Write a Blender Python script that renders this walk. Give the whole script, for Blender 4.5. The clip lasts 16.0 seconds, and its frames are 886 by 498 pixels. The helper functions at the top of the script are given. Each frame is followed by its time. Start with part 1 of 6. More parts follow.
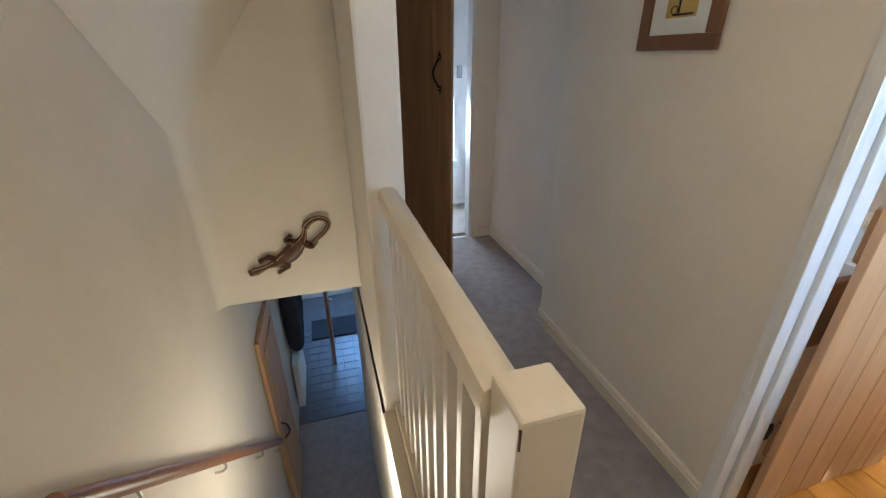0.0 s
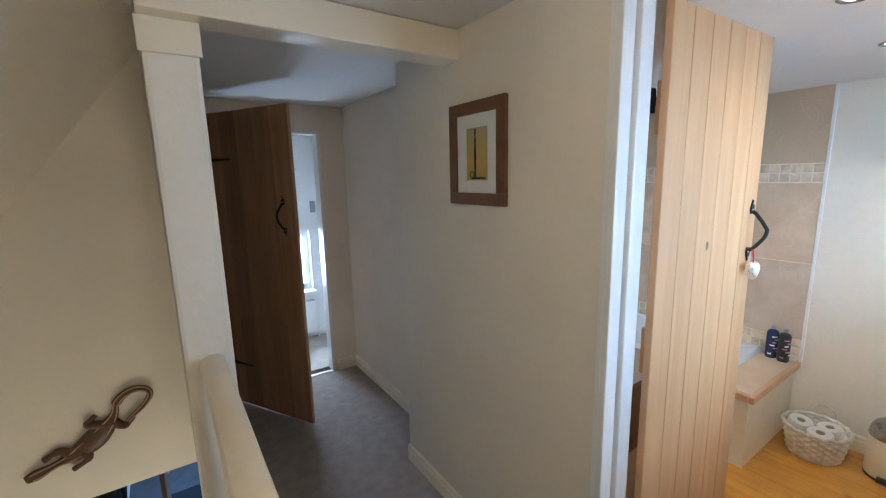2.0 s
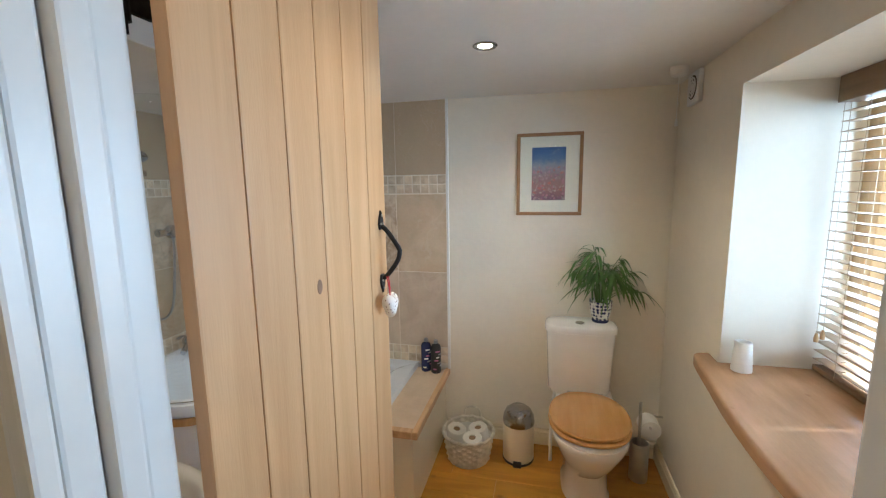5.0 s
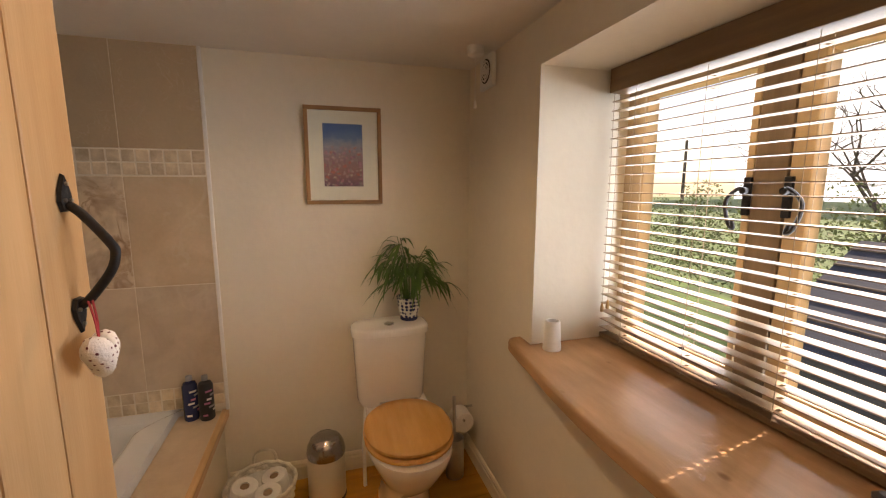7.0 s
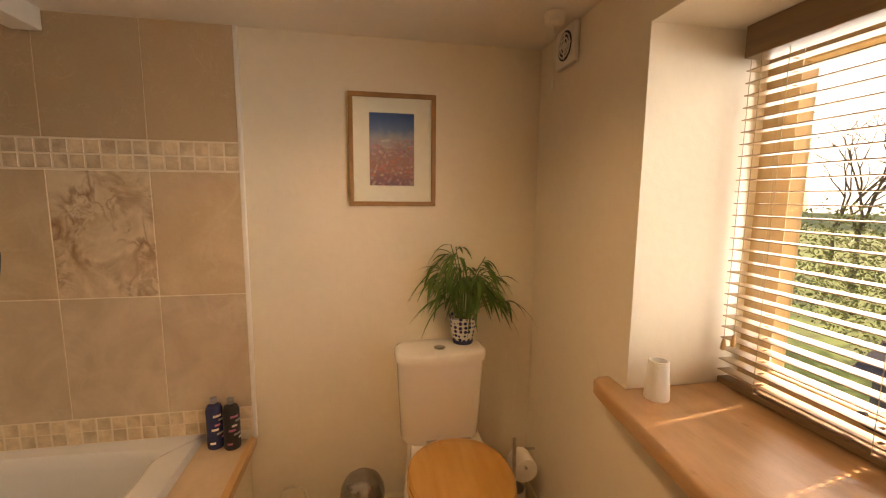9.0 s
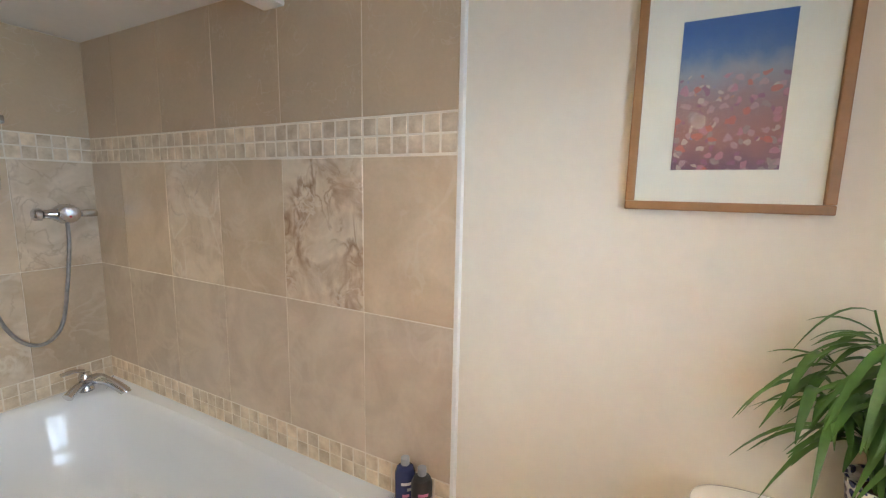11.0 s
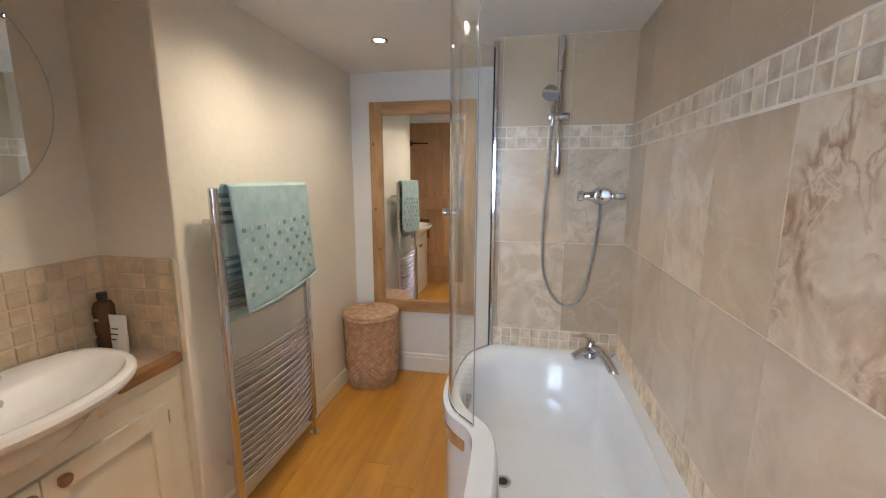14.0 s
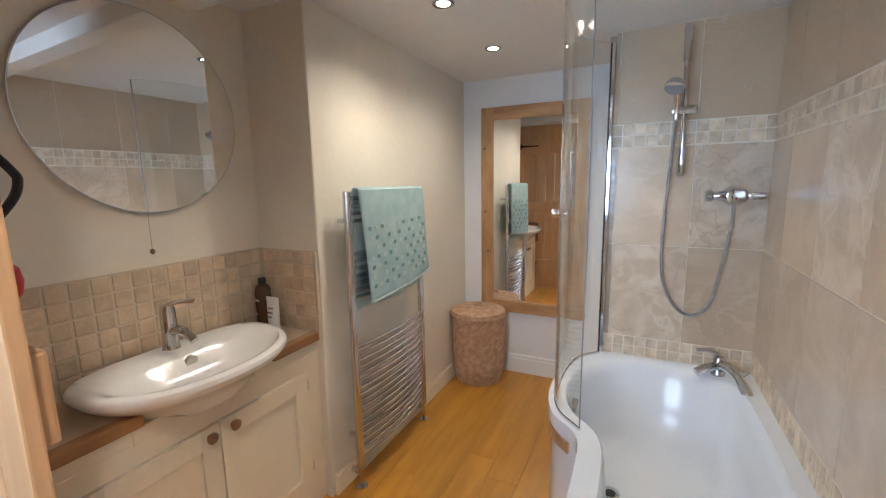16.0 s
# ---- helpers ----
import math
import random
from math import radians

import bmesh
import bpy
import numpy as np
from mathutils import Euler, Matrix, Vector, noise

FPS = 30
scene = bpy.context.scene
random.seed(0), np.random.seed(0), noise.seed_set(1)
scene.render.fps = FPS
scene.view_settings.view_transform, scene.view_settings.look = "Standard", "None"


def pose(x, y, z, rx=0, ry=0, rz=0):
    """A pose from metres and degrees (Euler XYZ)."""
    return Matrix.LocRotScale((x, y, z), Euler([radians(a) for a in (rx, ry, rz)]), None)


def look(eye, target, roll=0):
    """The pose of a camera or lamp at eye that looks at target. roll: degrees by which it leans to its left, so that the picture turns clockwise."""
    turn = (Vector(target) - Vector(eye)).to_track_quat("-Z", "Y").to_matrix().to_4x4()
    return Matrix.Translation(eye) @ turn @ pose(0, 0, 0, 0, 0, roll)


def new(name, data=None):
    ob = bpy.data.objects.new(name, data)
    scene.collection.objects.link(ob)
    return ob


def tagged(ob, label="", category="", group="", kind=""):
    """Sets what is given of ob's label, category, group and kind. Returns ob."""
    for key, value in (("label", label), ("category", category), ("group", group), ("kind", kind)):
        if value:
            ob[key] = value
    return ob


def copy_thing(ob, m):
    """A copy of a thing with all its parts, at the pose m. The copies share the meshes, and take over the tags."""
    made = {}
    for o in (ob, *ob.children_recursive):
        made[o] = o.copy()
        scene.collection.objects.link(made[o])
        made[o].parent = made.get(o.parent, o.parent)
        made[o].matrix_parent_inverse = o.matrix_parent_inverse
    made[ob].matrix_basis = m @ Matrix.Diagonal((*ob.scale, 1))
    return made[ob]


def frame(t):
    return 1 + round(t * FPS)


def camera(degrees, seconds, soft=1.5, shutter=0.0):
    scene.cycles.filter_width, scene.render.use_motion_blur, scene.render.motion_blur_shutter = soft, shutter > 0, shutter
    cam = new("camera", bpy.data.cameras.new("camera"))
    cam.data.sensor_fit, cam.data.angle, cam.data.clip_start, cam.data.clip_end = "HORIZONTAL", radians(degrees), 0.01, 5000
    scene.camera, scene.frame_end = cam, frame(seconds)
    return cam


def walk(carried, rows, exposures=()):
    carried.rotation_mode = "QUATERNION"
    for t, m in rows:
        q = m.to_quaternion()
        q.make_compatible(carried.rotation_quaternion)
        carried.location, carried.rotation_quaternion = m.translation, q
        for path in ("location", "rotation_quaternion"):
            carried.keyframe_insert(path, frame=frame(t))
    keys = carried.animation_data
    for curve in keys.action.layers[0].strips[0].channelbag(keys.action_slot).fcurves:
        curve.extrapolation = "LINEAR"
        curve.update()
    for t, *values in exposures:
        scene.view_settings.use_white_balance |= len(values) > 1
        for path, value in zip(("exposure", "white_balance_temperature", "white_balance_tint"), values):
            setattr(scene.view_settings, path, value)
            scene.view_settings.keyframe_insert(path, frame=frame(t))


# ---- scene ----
cam = camera(94.2, 16.0, soft=1.2)
PATH = [
    (0, (0.18, 0.001, 1.439), (0.688, 1.738, 0.587), -0.4),
    (0.5, (0.212, -0.01, 1.476), (0.922, 1.732, 0.797), -0.6),
    (1, (0.249, -0.017, 1.511), (1.123, 1.7, 0.972), -0.9),
    (1.5, (0.281, -0.024, 1.539), (1.285, 1.653, 1.114), -1.1),
    (2, (0.305, -0.03, 1.558), (1.412, 1.598, 1.21), -1.3),
    (2.5, (0.331, -0.032, 1.561), (1.541, 1.531, 1.256), -1.5),
    (3, (0.407, -0.052, 1.55), (1.733, 1.418, 1.266), -1.9),
    (3.5, (0.504, -0.037, 1.546), (1.96, 1.303, 1.257), -2.1),
    (4, (0.697, 0.045, 1.551), (2.331, 1.156, 1.243), -2.2),
    (4.5, (0.87, 0.123, 1.552), (2.686, 0.9, 1.239), -1.5),
    (5, (1.026, 0.146, 1.507), (2.949, 0.611, 1.215), -0.8),
    (5.2, (1.102, 0.153, 1.502), (3.05, 0.496, 1.209), -0.5),
    (7.5, (1.374, 0.239, 1.416), (3.248, -0.391, 1.116), -0.0),
    (8, (1.405, 0.232, 1.405), (3.287, -0.373, 1.102), 0.1),
    (10.3, (2.149, 0.212, 1.392), (4.095, 0.587, 1.124), 1.2),
    (10.5, (2.21, 0.217, 1.402), (4.117, 0.742, 1.11), 1.1),
    (11, (2.373, 0.223, 1.387), (4.133, 1.129, 1.101), 1.1),
    (11.5, (2.511, 0.237, 1.379), (4.04, 1.491, 1.078), 1.1),
    (12, (2.624, 0.339, 1.365), (3.844, 1.891, 1.042), 1.0),
    (12.5, (2.677, 0.423, 1.369), (3.519, 2.204, 1.024), 0.8),
    (13, (2.772, 0.471, 1.351), (3.173, 2.4, 1.006), 0.8),
    (13.5, (2.829, 0.457, 1.343), (2.804, 2.426, 0.996), 0.5),
    (14, (2.842, 0.412, 1.336), (2.47, 2.348, 0.996), 0.1),
    (14.5, (2.856, 0.375, 1.335), (2.254, 2.253, 1.001), -0.3),
    (15, (2.856, 0.356, 1.327), (2.127, 2.19, 1.002), -0.8),
    (15.5, (2.862, 0.355, 1.328), (2.056, 2.157, 1.004), -1.0),
    (16, (2.856, 0.349, 1.326), (1.993, 2.125, 1.011), -1.0),
]
walk(cam, [(t, look(eye, target, roll)) for t, eye, target, roll in PATH],
     exposures=[(0, 2.15, 5000, 10), (1.5, 2.0, 4900, 9), (3.0, 2.05, 4800, 7), (4.2, 1.65, 4950, 8), (5.2, 1.4, 5600, 10), (7.3, 0.78, 9100, 30), (8.2, 0.85, 11500, 33), (10.3, 1.75, 9700, 20), (10.6, 1.82, 8400, 16), (11.0, 1.85, 5800, 13), (12.5, 1.8, 5700, 14), (14.0, 2.03, 5550, 15), (16, 2.03, 5300, 15)])

# ---- light ----
world = bpy.data.worlds.new("world")
scene.world = world
world.use_nodes = True
wn = world.node_tree.nodes
sky = wn.new("ShaderNodeTexSky")
sky.sky_type = "NISHITA"
sky.sun_disc = False
SUN_EL, SUN_AZ = radians(48), radians(170.6)
sky.sun_elevation, sky.sun_rotation = SUN_EL, SUN_AZ
world.node_tree.links.new(sky.outputs[0], wn["Background"].inputs[0])
wn["Background"].inputs[1].default_value = 0.15


def lamp(name, kind, m, energy, color=(1, 1, 1), **more):
    data = bpy.data.lights.new(name, kind)
    data.energy, data.color = energy, color
    ob = new(name, data)
    ob.matrix_world = m
    if kind == "SPOT":
        data.spot_size, data.spot_blend, data.shadow_soft_size = radians(150), 0.9, 0.03
    if kind == "AREA":
        data.shape, data.size, data.size_y = "RECTANGLE", more["size"][0], more["size"][1]
    if kind == "SUN":
        data.angle = radians(0.5)
    if kind == "POINT":
        data.shadow_soft_size = more.get("size", 0.05)
    return ob


WARM = (1.0, 0.80, 0.52)
sun_way = Vector((math.sin(SUN_AZ) * math.cos(SUN_EL), math.cos(SUN_AZ) * math.cos(SUN_EL), math.sin(SUN_EL)))
lamp("sun", "SUN", look(sun_way * 20, (0, 0, 0)), 5.0, (1.0, 0.95, 0.88))
lamp("window_daylight", "AREA", look((2.13, -0.842, 1.37), (2.13, 1.0, 1.30)), 10.5, (0.66, 0.85, 1.0), size=(1.0, 0.84))
lamp("bedroom_daylight", "AREA", look((1.22, 4.2, 0.78), (1.2, 3.0, 0.7)), 8, (0.85, 0.93, 1.0), size=(0.5, 0.55))
lamp("hall_daylight", "AREA", look((0.3, 6.45, -1.2), (0.0, 4.0, -2.2)), 9, (0.35, 0.6, 1.0), size=(0.7, 0.9))
# unseen warm fill added in mid-stairwell to brighten the stair wall; no fitting
lamp("hall_bulb", "POINT", pose(0.15, 1.3, -0.3), 3.0, (1.0, 0.78, 0.5), size=0.2)
# added stand-in for the warm light on the landing; no known lamp
lamp("landing_bulb", "POINT", pose(0.45, 0.0, 1.95), 2.5, (1.0, 0.72, 0.42), size=0.06)
SPOTS = [(1.853, 0.316), (2.53, 0.35), (2.14, 1.86), (2.135, 2.45)]
for (sx, sy), watts in zip(SPOTS, (1.0, 11.0, 6.6, 3.0)):
    lamp("downlight_beam", "SPOT", look((sx, sy, 1.975), (sx, sy, 0)), watts, WARM)


# ---- materials ----
def mat(name, base, rough=0.6, metal=0.0, var=0.12, scale=8.0, bump=0.05, fine=90.0, second=None, coat=0.0, stretch=(1, 1, 1), rand=0.0, contrast=(0.35, 0.65), twist=0.0):
    m = bpy.data.materials.new(name)
    m.use_nodes = True
    nt = m.node_tree
    n, l = nt.nodes, nt.links
    b = n["Principled BSDF"]
    b.inputs["Roughness"].default_value, b.inputs["Metallic"].default_value = rough, metal
    b.inputs["Coat Weight"].default_value = coat
    tc = n.new("ShaderNodeTexCoord")
    mp = n.new("ShaderNodeMapping")
    mp.inputs["Scale"].default_value = stretch
    l.new(tc.outputs["Object"], mp.inputs[0])
    vec = mp.outputs[0]
    oi = n.new("ShaderNodeObjectInfo")
    if rand:
        add = n.new("ShaderNodeVectorMath")
        add.operation = "ADD"
        mul = n.new("ShaderNodeMath")
        mul.operation = "MULTIPLY"
        mul.inputs[1].default_value = 37.0
        l.new(oi.outputs["Random"], mul.inputs[0])
        l.new(vec, add.inputs[0])
        l.new(mul.outputs[0], add.inputs[1])
        vec = add.outputs[0]
    big = n.new("ShaderNodeTexNoise")
    big.inputs["Scale"].default_value, big.inputs["Detail"].default_value, big.inputs["Distortion"].default_value = scale, 6, twist
    l.new(vec, big.inputs["Vector"])
    small = n.new("ShaderNodeTexNoise")
    small.inputs["Scale"].default_value, small.inputs["Detail"].default_value = fine, 3
    l.new(vec, small.inputs["Vector"])
    ramp = n.new("ShaderNodeValToRGB")
    ramp.color_ramp.elements[0].position, ramp.color_ramp.elements[1].position = contrast
    dark = second or tuple(c * (1 - var) for c in base)
    ramp.color_ramp.elements[0].color, ramp.color_ramp.elements[1].color = (*dark, 1), (*base, 1)
    l.new(big.outputs["Fac"], ramp.inputs[0])
    hsv = n.new("ShaderNodeHueSaturation")
    l.new(ramp.outputs[0], hsv.inputs["Color"])
    mix = n.new("ShaderNodeMath")
    mix.operation = "MULTIPLY_ADD"
    mix.inputs[1].default_value, mix.inputs[2].default_value = var, 1.0 - var / 2
    l.new(small.outputs["Fac"], mix.inputs[0])
    if rand:
        mix2 = n.new("ShaderNodeMath")
        mix2.operation = "MULTIPLY_ADD"
        mix2.inputs[1].default_value = rand
        l.new(oi.outputs["Random"], mix2.inputs[0])
        l.new(mix.outputs[0], mix2.inputs[2])
        l.new(mix2.outputs[0], hsv.inputs["Value"])
    else:
        l.new(mix.outputs[0], hsv.inputs["Value"])
    l.new(hsv.outputs[0], b.inputs["Base Color"])
    if bump:
        bp = n.new("ShaderNodeBump")
        bp.inputs["Strength"].default_value, bp.inputs["Distance"].default_value = bump, 0.004
        l.new(small.outputs["Fac"], bp.inputs["Height"])
        l.new(bp.outputs[0], b.inputs["Normal"])
    return m


def glass_mat(name, rough=0.0, ior=1.12):
    m = bpy.data.materials.new(name)
    m.use_nodes = True
    b = m.node_tree.nodes["Principled BSDF"]
    b.inputs["Base Color"].default_value = (0.97, 0.99, 0.98, 1)
    b.inputs["Roughness"].default_value, b.inputs["Transmission Weight"].default_value, b.inputs["IOR"].default_value = rough, 1.0, ior
    return m


def glow_mat(name, color, strength):
    m = bpy.data.materials.new(name)
    m.use_nodes = True
    b = m.node_tree.nodes["Principled BSDF"]
    b.inputs["Emission Color"].default_value, b.inputs["Emission Strength"].default_value = (*color, 1), strength
    return m


PLASTER = mat("plaster", (0.80, 0.745, 0.635), 0.85, var=0.06, scale=2.5, bump=0.25, fine=35)
CEILING = mat("ceiling_paint", (0.80, 0.78, 0.74), 0.9, var=0.05, scale=2, bump=0.2, fine=30)
GLOSS = mat("cream_gloss", (0.80, 0.725, 0.57), 0.35, var=0.05, scale=5, bump=0.05, fine=40)
WHITE = mat("white_gloss", (0.82, 0.82, 0.80), 0.3, var=0.04, scale=5, bump=0.04, fine=40)
CARPET = mat("carpet", (0.36, 0.31, 0.27), 0.95, var=0.2, scale=16, bump=0.9, fine=420)
OAK_FLOOR = mat("oak_floor", (0.52, 0.255, 0.032), 0.3, var=0.14, scale=2.5, bump=0.05, fine=60, stretch=(7, 0.8, 1), second=(0.41, 0.19, 0.022), rand=0.2, twist=0.8)
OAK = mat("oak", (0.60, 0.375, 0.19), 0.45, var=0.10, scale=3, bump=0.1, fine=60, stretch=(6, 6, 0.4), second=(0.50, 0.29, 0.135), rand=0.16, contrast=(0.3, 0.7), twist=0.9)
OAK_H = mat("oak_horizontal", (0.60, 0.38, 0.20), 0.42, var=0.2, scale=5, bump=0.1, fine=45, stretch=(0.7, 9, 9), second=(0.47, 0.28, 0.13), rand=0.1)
# oak of the corridor door, darkened so its colour holds the shade there
SHADED_OAK = mat("dark_oak", (0.31, 0.175, 0.082), 0.5, var=0.2, scale=3, bump=0.1, fine=45, stretch=(6, 6, 0.5), second=(0.22, 0.115, 0.05), rand=0.45)
FRAME_WOOD = mat("brown_frame", (0.18, 0.085, 0.035), 0.4, var=0.2, scale=12, bump=0.05)
PINE = mat("pine", (0.50, 0.30, 0.13), 0.5, var=0.2, scale=6, bump=0.1, fine=50, second=(0.36, 0.19, 0.07), stretch=(4, 4, 0.8))
IRON = mat("black_iron", (0.03, 0.03, 0.032), 0.5, 0.6, var=0.3, scale=30, bump=0.3, fine=120)
CHROME = mat("chrome", (0.66, 0.66, 0.68), 0.08, 1.0, var=0.02, bump=0)
CERAMIC = mat("white_ceramic", (0.86, 0.85, 0.83), 0.12, var=0.02, scale=3, bump=0.0, coat=0.4)
ACRYLIC = mat("white_acrylic", (0.72, 0.76, 0.82), 0.07, var=0.02, scale=3, bump=0.0, coat=0.3)
GROUT = mat("grout", (0.82, 0.75, 0.64), 0.9, var=0.1, scale=20, bump=0.2, fine=200)
TILE = mat("travertine", (0.525, 0.42, 0.30), 0.28, var=0.16, scale=5, bump=0.08, fine=70, second=(0.43, 0.33, 0.22), rand=0.32, contrast=(0.34, 0.66), twist=0.6)
TILE_VEIN = mat("veined_travertine", (0.70, 0.59, 0.45), 0.28, var=0.2, scale=7, bump=0.08, fine=40, second=(0.52, 0.39, 0.26), rand=0.1, contrast=(0.35, 0.6), twist=1.6)
MOSAIC = mat("tumbled_mosaic", (0.66, 0.565, 0.43), 0.35, var=0.25, scale=18, bump=0.2, fine=120, second=(0.46, 0.365, 0.255), rand=0.3)
MIRROR = mat("mirror", (0.92, 0.93, 0.93), 0.005, 1.0, var=0.0, bump=0)
GLASS = glass_mat("clear_glass")
SCREEN_GLASS = glass_mat("screen_glass", 0.0, 1.45)
SEAT = mat("varnished_pine", (0.64, 0.35, 0.115), 0.2, var=0.1, scale=4, bump=0.03, fine=50, stretch=(0.8, 6, 1), second=(0.57, 0.29, 0.085), coat=0.5)
WICKER = mat("wicker", (0.60, 0.40, 0.25), 0.6, var=0.3, scale=30, bump=0.4, fine=150, second=(0.42, 0.25, 0.14))
WHITE_WICKER = mat("white_wicker", (0.78, 0.73, 0.63), 0.6, var=0.3, scale=25, bump=0.4, fine=150)
TOWEL = mat("teal_towel", (0.48, 0.62, 0.61), 0.95, var=0.2, scale=18, bump=0.9, fine=300, second=(0.38, 0.54, 0.55))
LEAF = mat("plant_leaf", (0.085, 0.19, 0.03), 0.42, var=0.4, scale=12, bump=0.1, second=(0.035, 0.10, 0.015))
PAPER = mat("white_paper", (0.80, 0.79, 0.76), 0.9, var=0.06, scale=10, bump=0.3, fine=80)
CREAM_METAL = mat("cream_enamel", (0.74, 0.66, 0.50), 0.3, var=0.03, bump=0.0)
BLACK = mat("black_plastic", (0.02, 0.02, 0.02), 0.5, var=0.2, bump=0.05)
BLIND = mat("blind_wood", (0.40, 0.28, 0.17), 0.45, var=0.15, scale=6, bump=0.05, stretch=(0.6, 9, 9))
QUARRY = mat("quarry_tile", (0.10, 0.085, 0.085), 0.35, var=0.3, scale=6, bump=0.1, rand=0.3)
LAMP_GLOW = glow_mat("lamp_glow", (1.0, 0.85, 0.62), 6.0)
RED = mat("red_paint", (0.5, 0.03, 0.04), 0.5, var=0.1, bump=0.05)
HOSE = mat("steel_hose", (0.45, 0.45, 0.46), 0.3, 1.0, var=0.2, scale=40, bump=0.8, fine=400)
STEEL = mat("brushed_steel", (0.55, 0.54, 0.52), 0.3, 1.0, var=0.1, scale=20, bump=0.05, fine=200)
DOME = mat("worn_chrome", (0.42, 0.41, 0.40), 0.2, 1.0, var=0.15, scale=14, bump=0.05, fine=120)
TILE_MILD = mat("mottled_travertine", (0.64, 0.535, 0.41), 0.28, var=0.14, scale=7, bump=0.08, fine=55, second=(0.51, 0.405, 0.285), rand=0.12, contrast=(0.4, 0.62), twist=1.0)
STONE_TOP = mat("stone_top", (0.62, 0.50, 0.37), 0.4, var=0.12, scale=6, bump=0.08, fine=80, second=(0.52, 0.40, 0.28))
NAVY = mat("navy_glaze", (0.03, 0.04, 0.12), 0.25, var=0.2, bump=0.0)
PINK = mat("pink_print", (0.55, 0.18, 0.32), 0.5, var=0.2, scale=40, bump=0)
GREY = mat("grey_print", (0.30, 0.31, 0.33), 0.4, var=0.1, bump=0)
SOIL = mat("soil", (0.05, 0.03, 0.02), 0.95, var=0.4, scale=60, bump=0.8, fine=200)
MOUNT = mat("cream_mount", (0.78, 0.74, 0.63), 0.85, var=0.03, scale=30, bump=0.1, fine=200)
CARDBOARD = mat("card", (0.30, 0.20, 0.12), 0.9, var=0.2, bump=0.1)
SILL_WOOD = mat("sill_oak", (0.50, 0.30, 0.165), 0.24, var=0.16, scale=4, bump=0.1, fine=40, stretch=(1, 5, 5), second=(0.40, 0.24, 0.125))
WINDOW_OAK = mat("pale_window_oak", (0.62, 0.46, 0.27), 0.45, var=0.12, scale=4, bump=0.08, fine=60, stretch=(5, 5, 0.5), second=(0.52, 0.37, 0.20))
# same oak, darker: the shade on the mullion is put into its colour
MULLION_OAK_SHADED = mat("shaded_mullion_oak", (0.26, 0.18, 0.11), 0.5, var=0.2, scale=4, bump=0.1, fine=50, stretch=(6, 6, 0.5), second=(0.19, 0.125, 0.07))
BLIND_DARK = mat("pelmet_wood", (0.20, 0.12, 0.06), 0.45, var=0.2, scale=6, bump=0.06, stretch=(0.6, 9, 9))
CORD = mat("blind_cord", (0.45, 0.36, 0.25), 0.9, var=0.1, bump=0)
PEBBLE = mat("dark_pebble", (0.05, 0.05, 0.055), 0.35, var=0.3, scale=30, bump=0.1)
SPLASH = mat("splashback_stone", (0.57, 0.455, 0.315), 0.5, var=0.2, scale=16, bump=0.3, fine=90, second=(0.45, 0.345, 0.225), rand=0.36)
KNOB_WOOD = mat("knob_wood", (0.25, 0.14, 0.08), 0.4, var=0.2, scale=30, bump=0.05)
LIZARD_DARK = mat("lizard_dark", (0.10, 0.04, 0.015), 0.4, var=0.3, scale=30, bump=0.1)
LIZARD_PALE = mat("lizard_pale", (0.45, 0.30, 0.16), 0.4, var=0.2, scale=30, bump=0.1)
RAIL_WOOD = mat("handrail_wood", (0.27, 0.13, 0.06), 0.35, var=0.2, scale=8, bump=0.05, stretch=(6, 0.8, 6))
CLOTH_DARK = mat("dark_coat", (0.012, 0.012, 0.015), 0.9, var=0.4, scale=10, bump=0.4, fine=120)
CLOTH_GREY = mat("grey_coat", (0.035, 0.035, 0.04), 0.9, var=0.3, scale=10, bump=0.4, fine=120)
GRASS = mat("lawn", (0.10, 0.17, 0.035), 0.9, var=0.4, scale=1.2, bump=0.3, fine=30, second=(0.07, 0.10, 0.03))
HEDGE = mat("hedge_leaf", (0.22, 0.25, 0.085), 0.6, var=0.5, scale=3, bump=0.1, second=(0.10, 0.125, 0.045))
BARK = mat("bark", (0.12, 0.09, 0.07), 0.9, var=0.3, scale=6, bump=0.4)
SLATE = mat("dark_roofing", (0.035, 0.04, 0.05), 0.6, var=0.3, scale=4, bump=0.2)
SKY_GLOW = glow_mat("bright_sky", (0.93, 0.96, 1.0), 0.9)


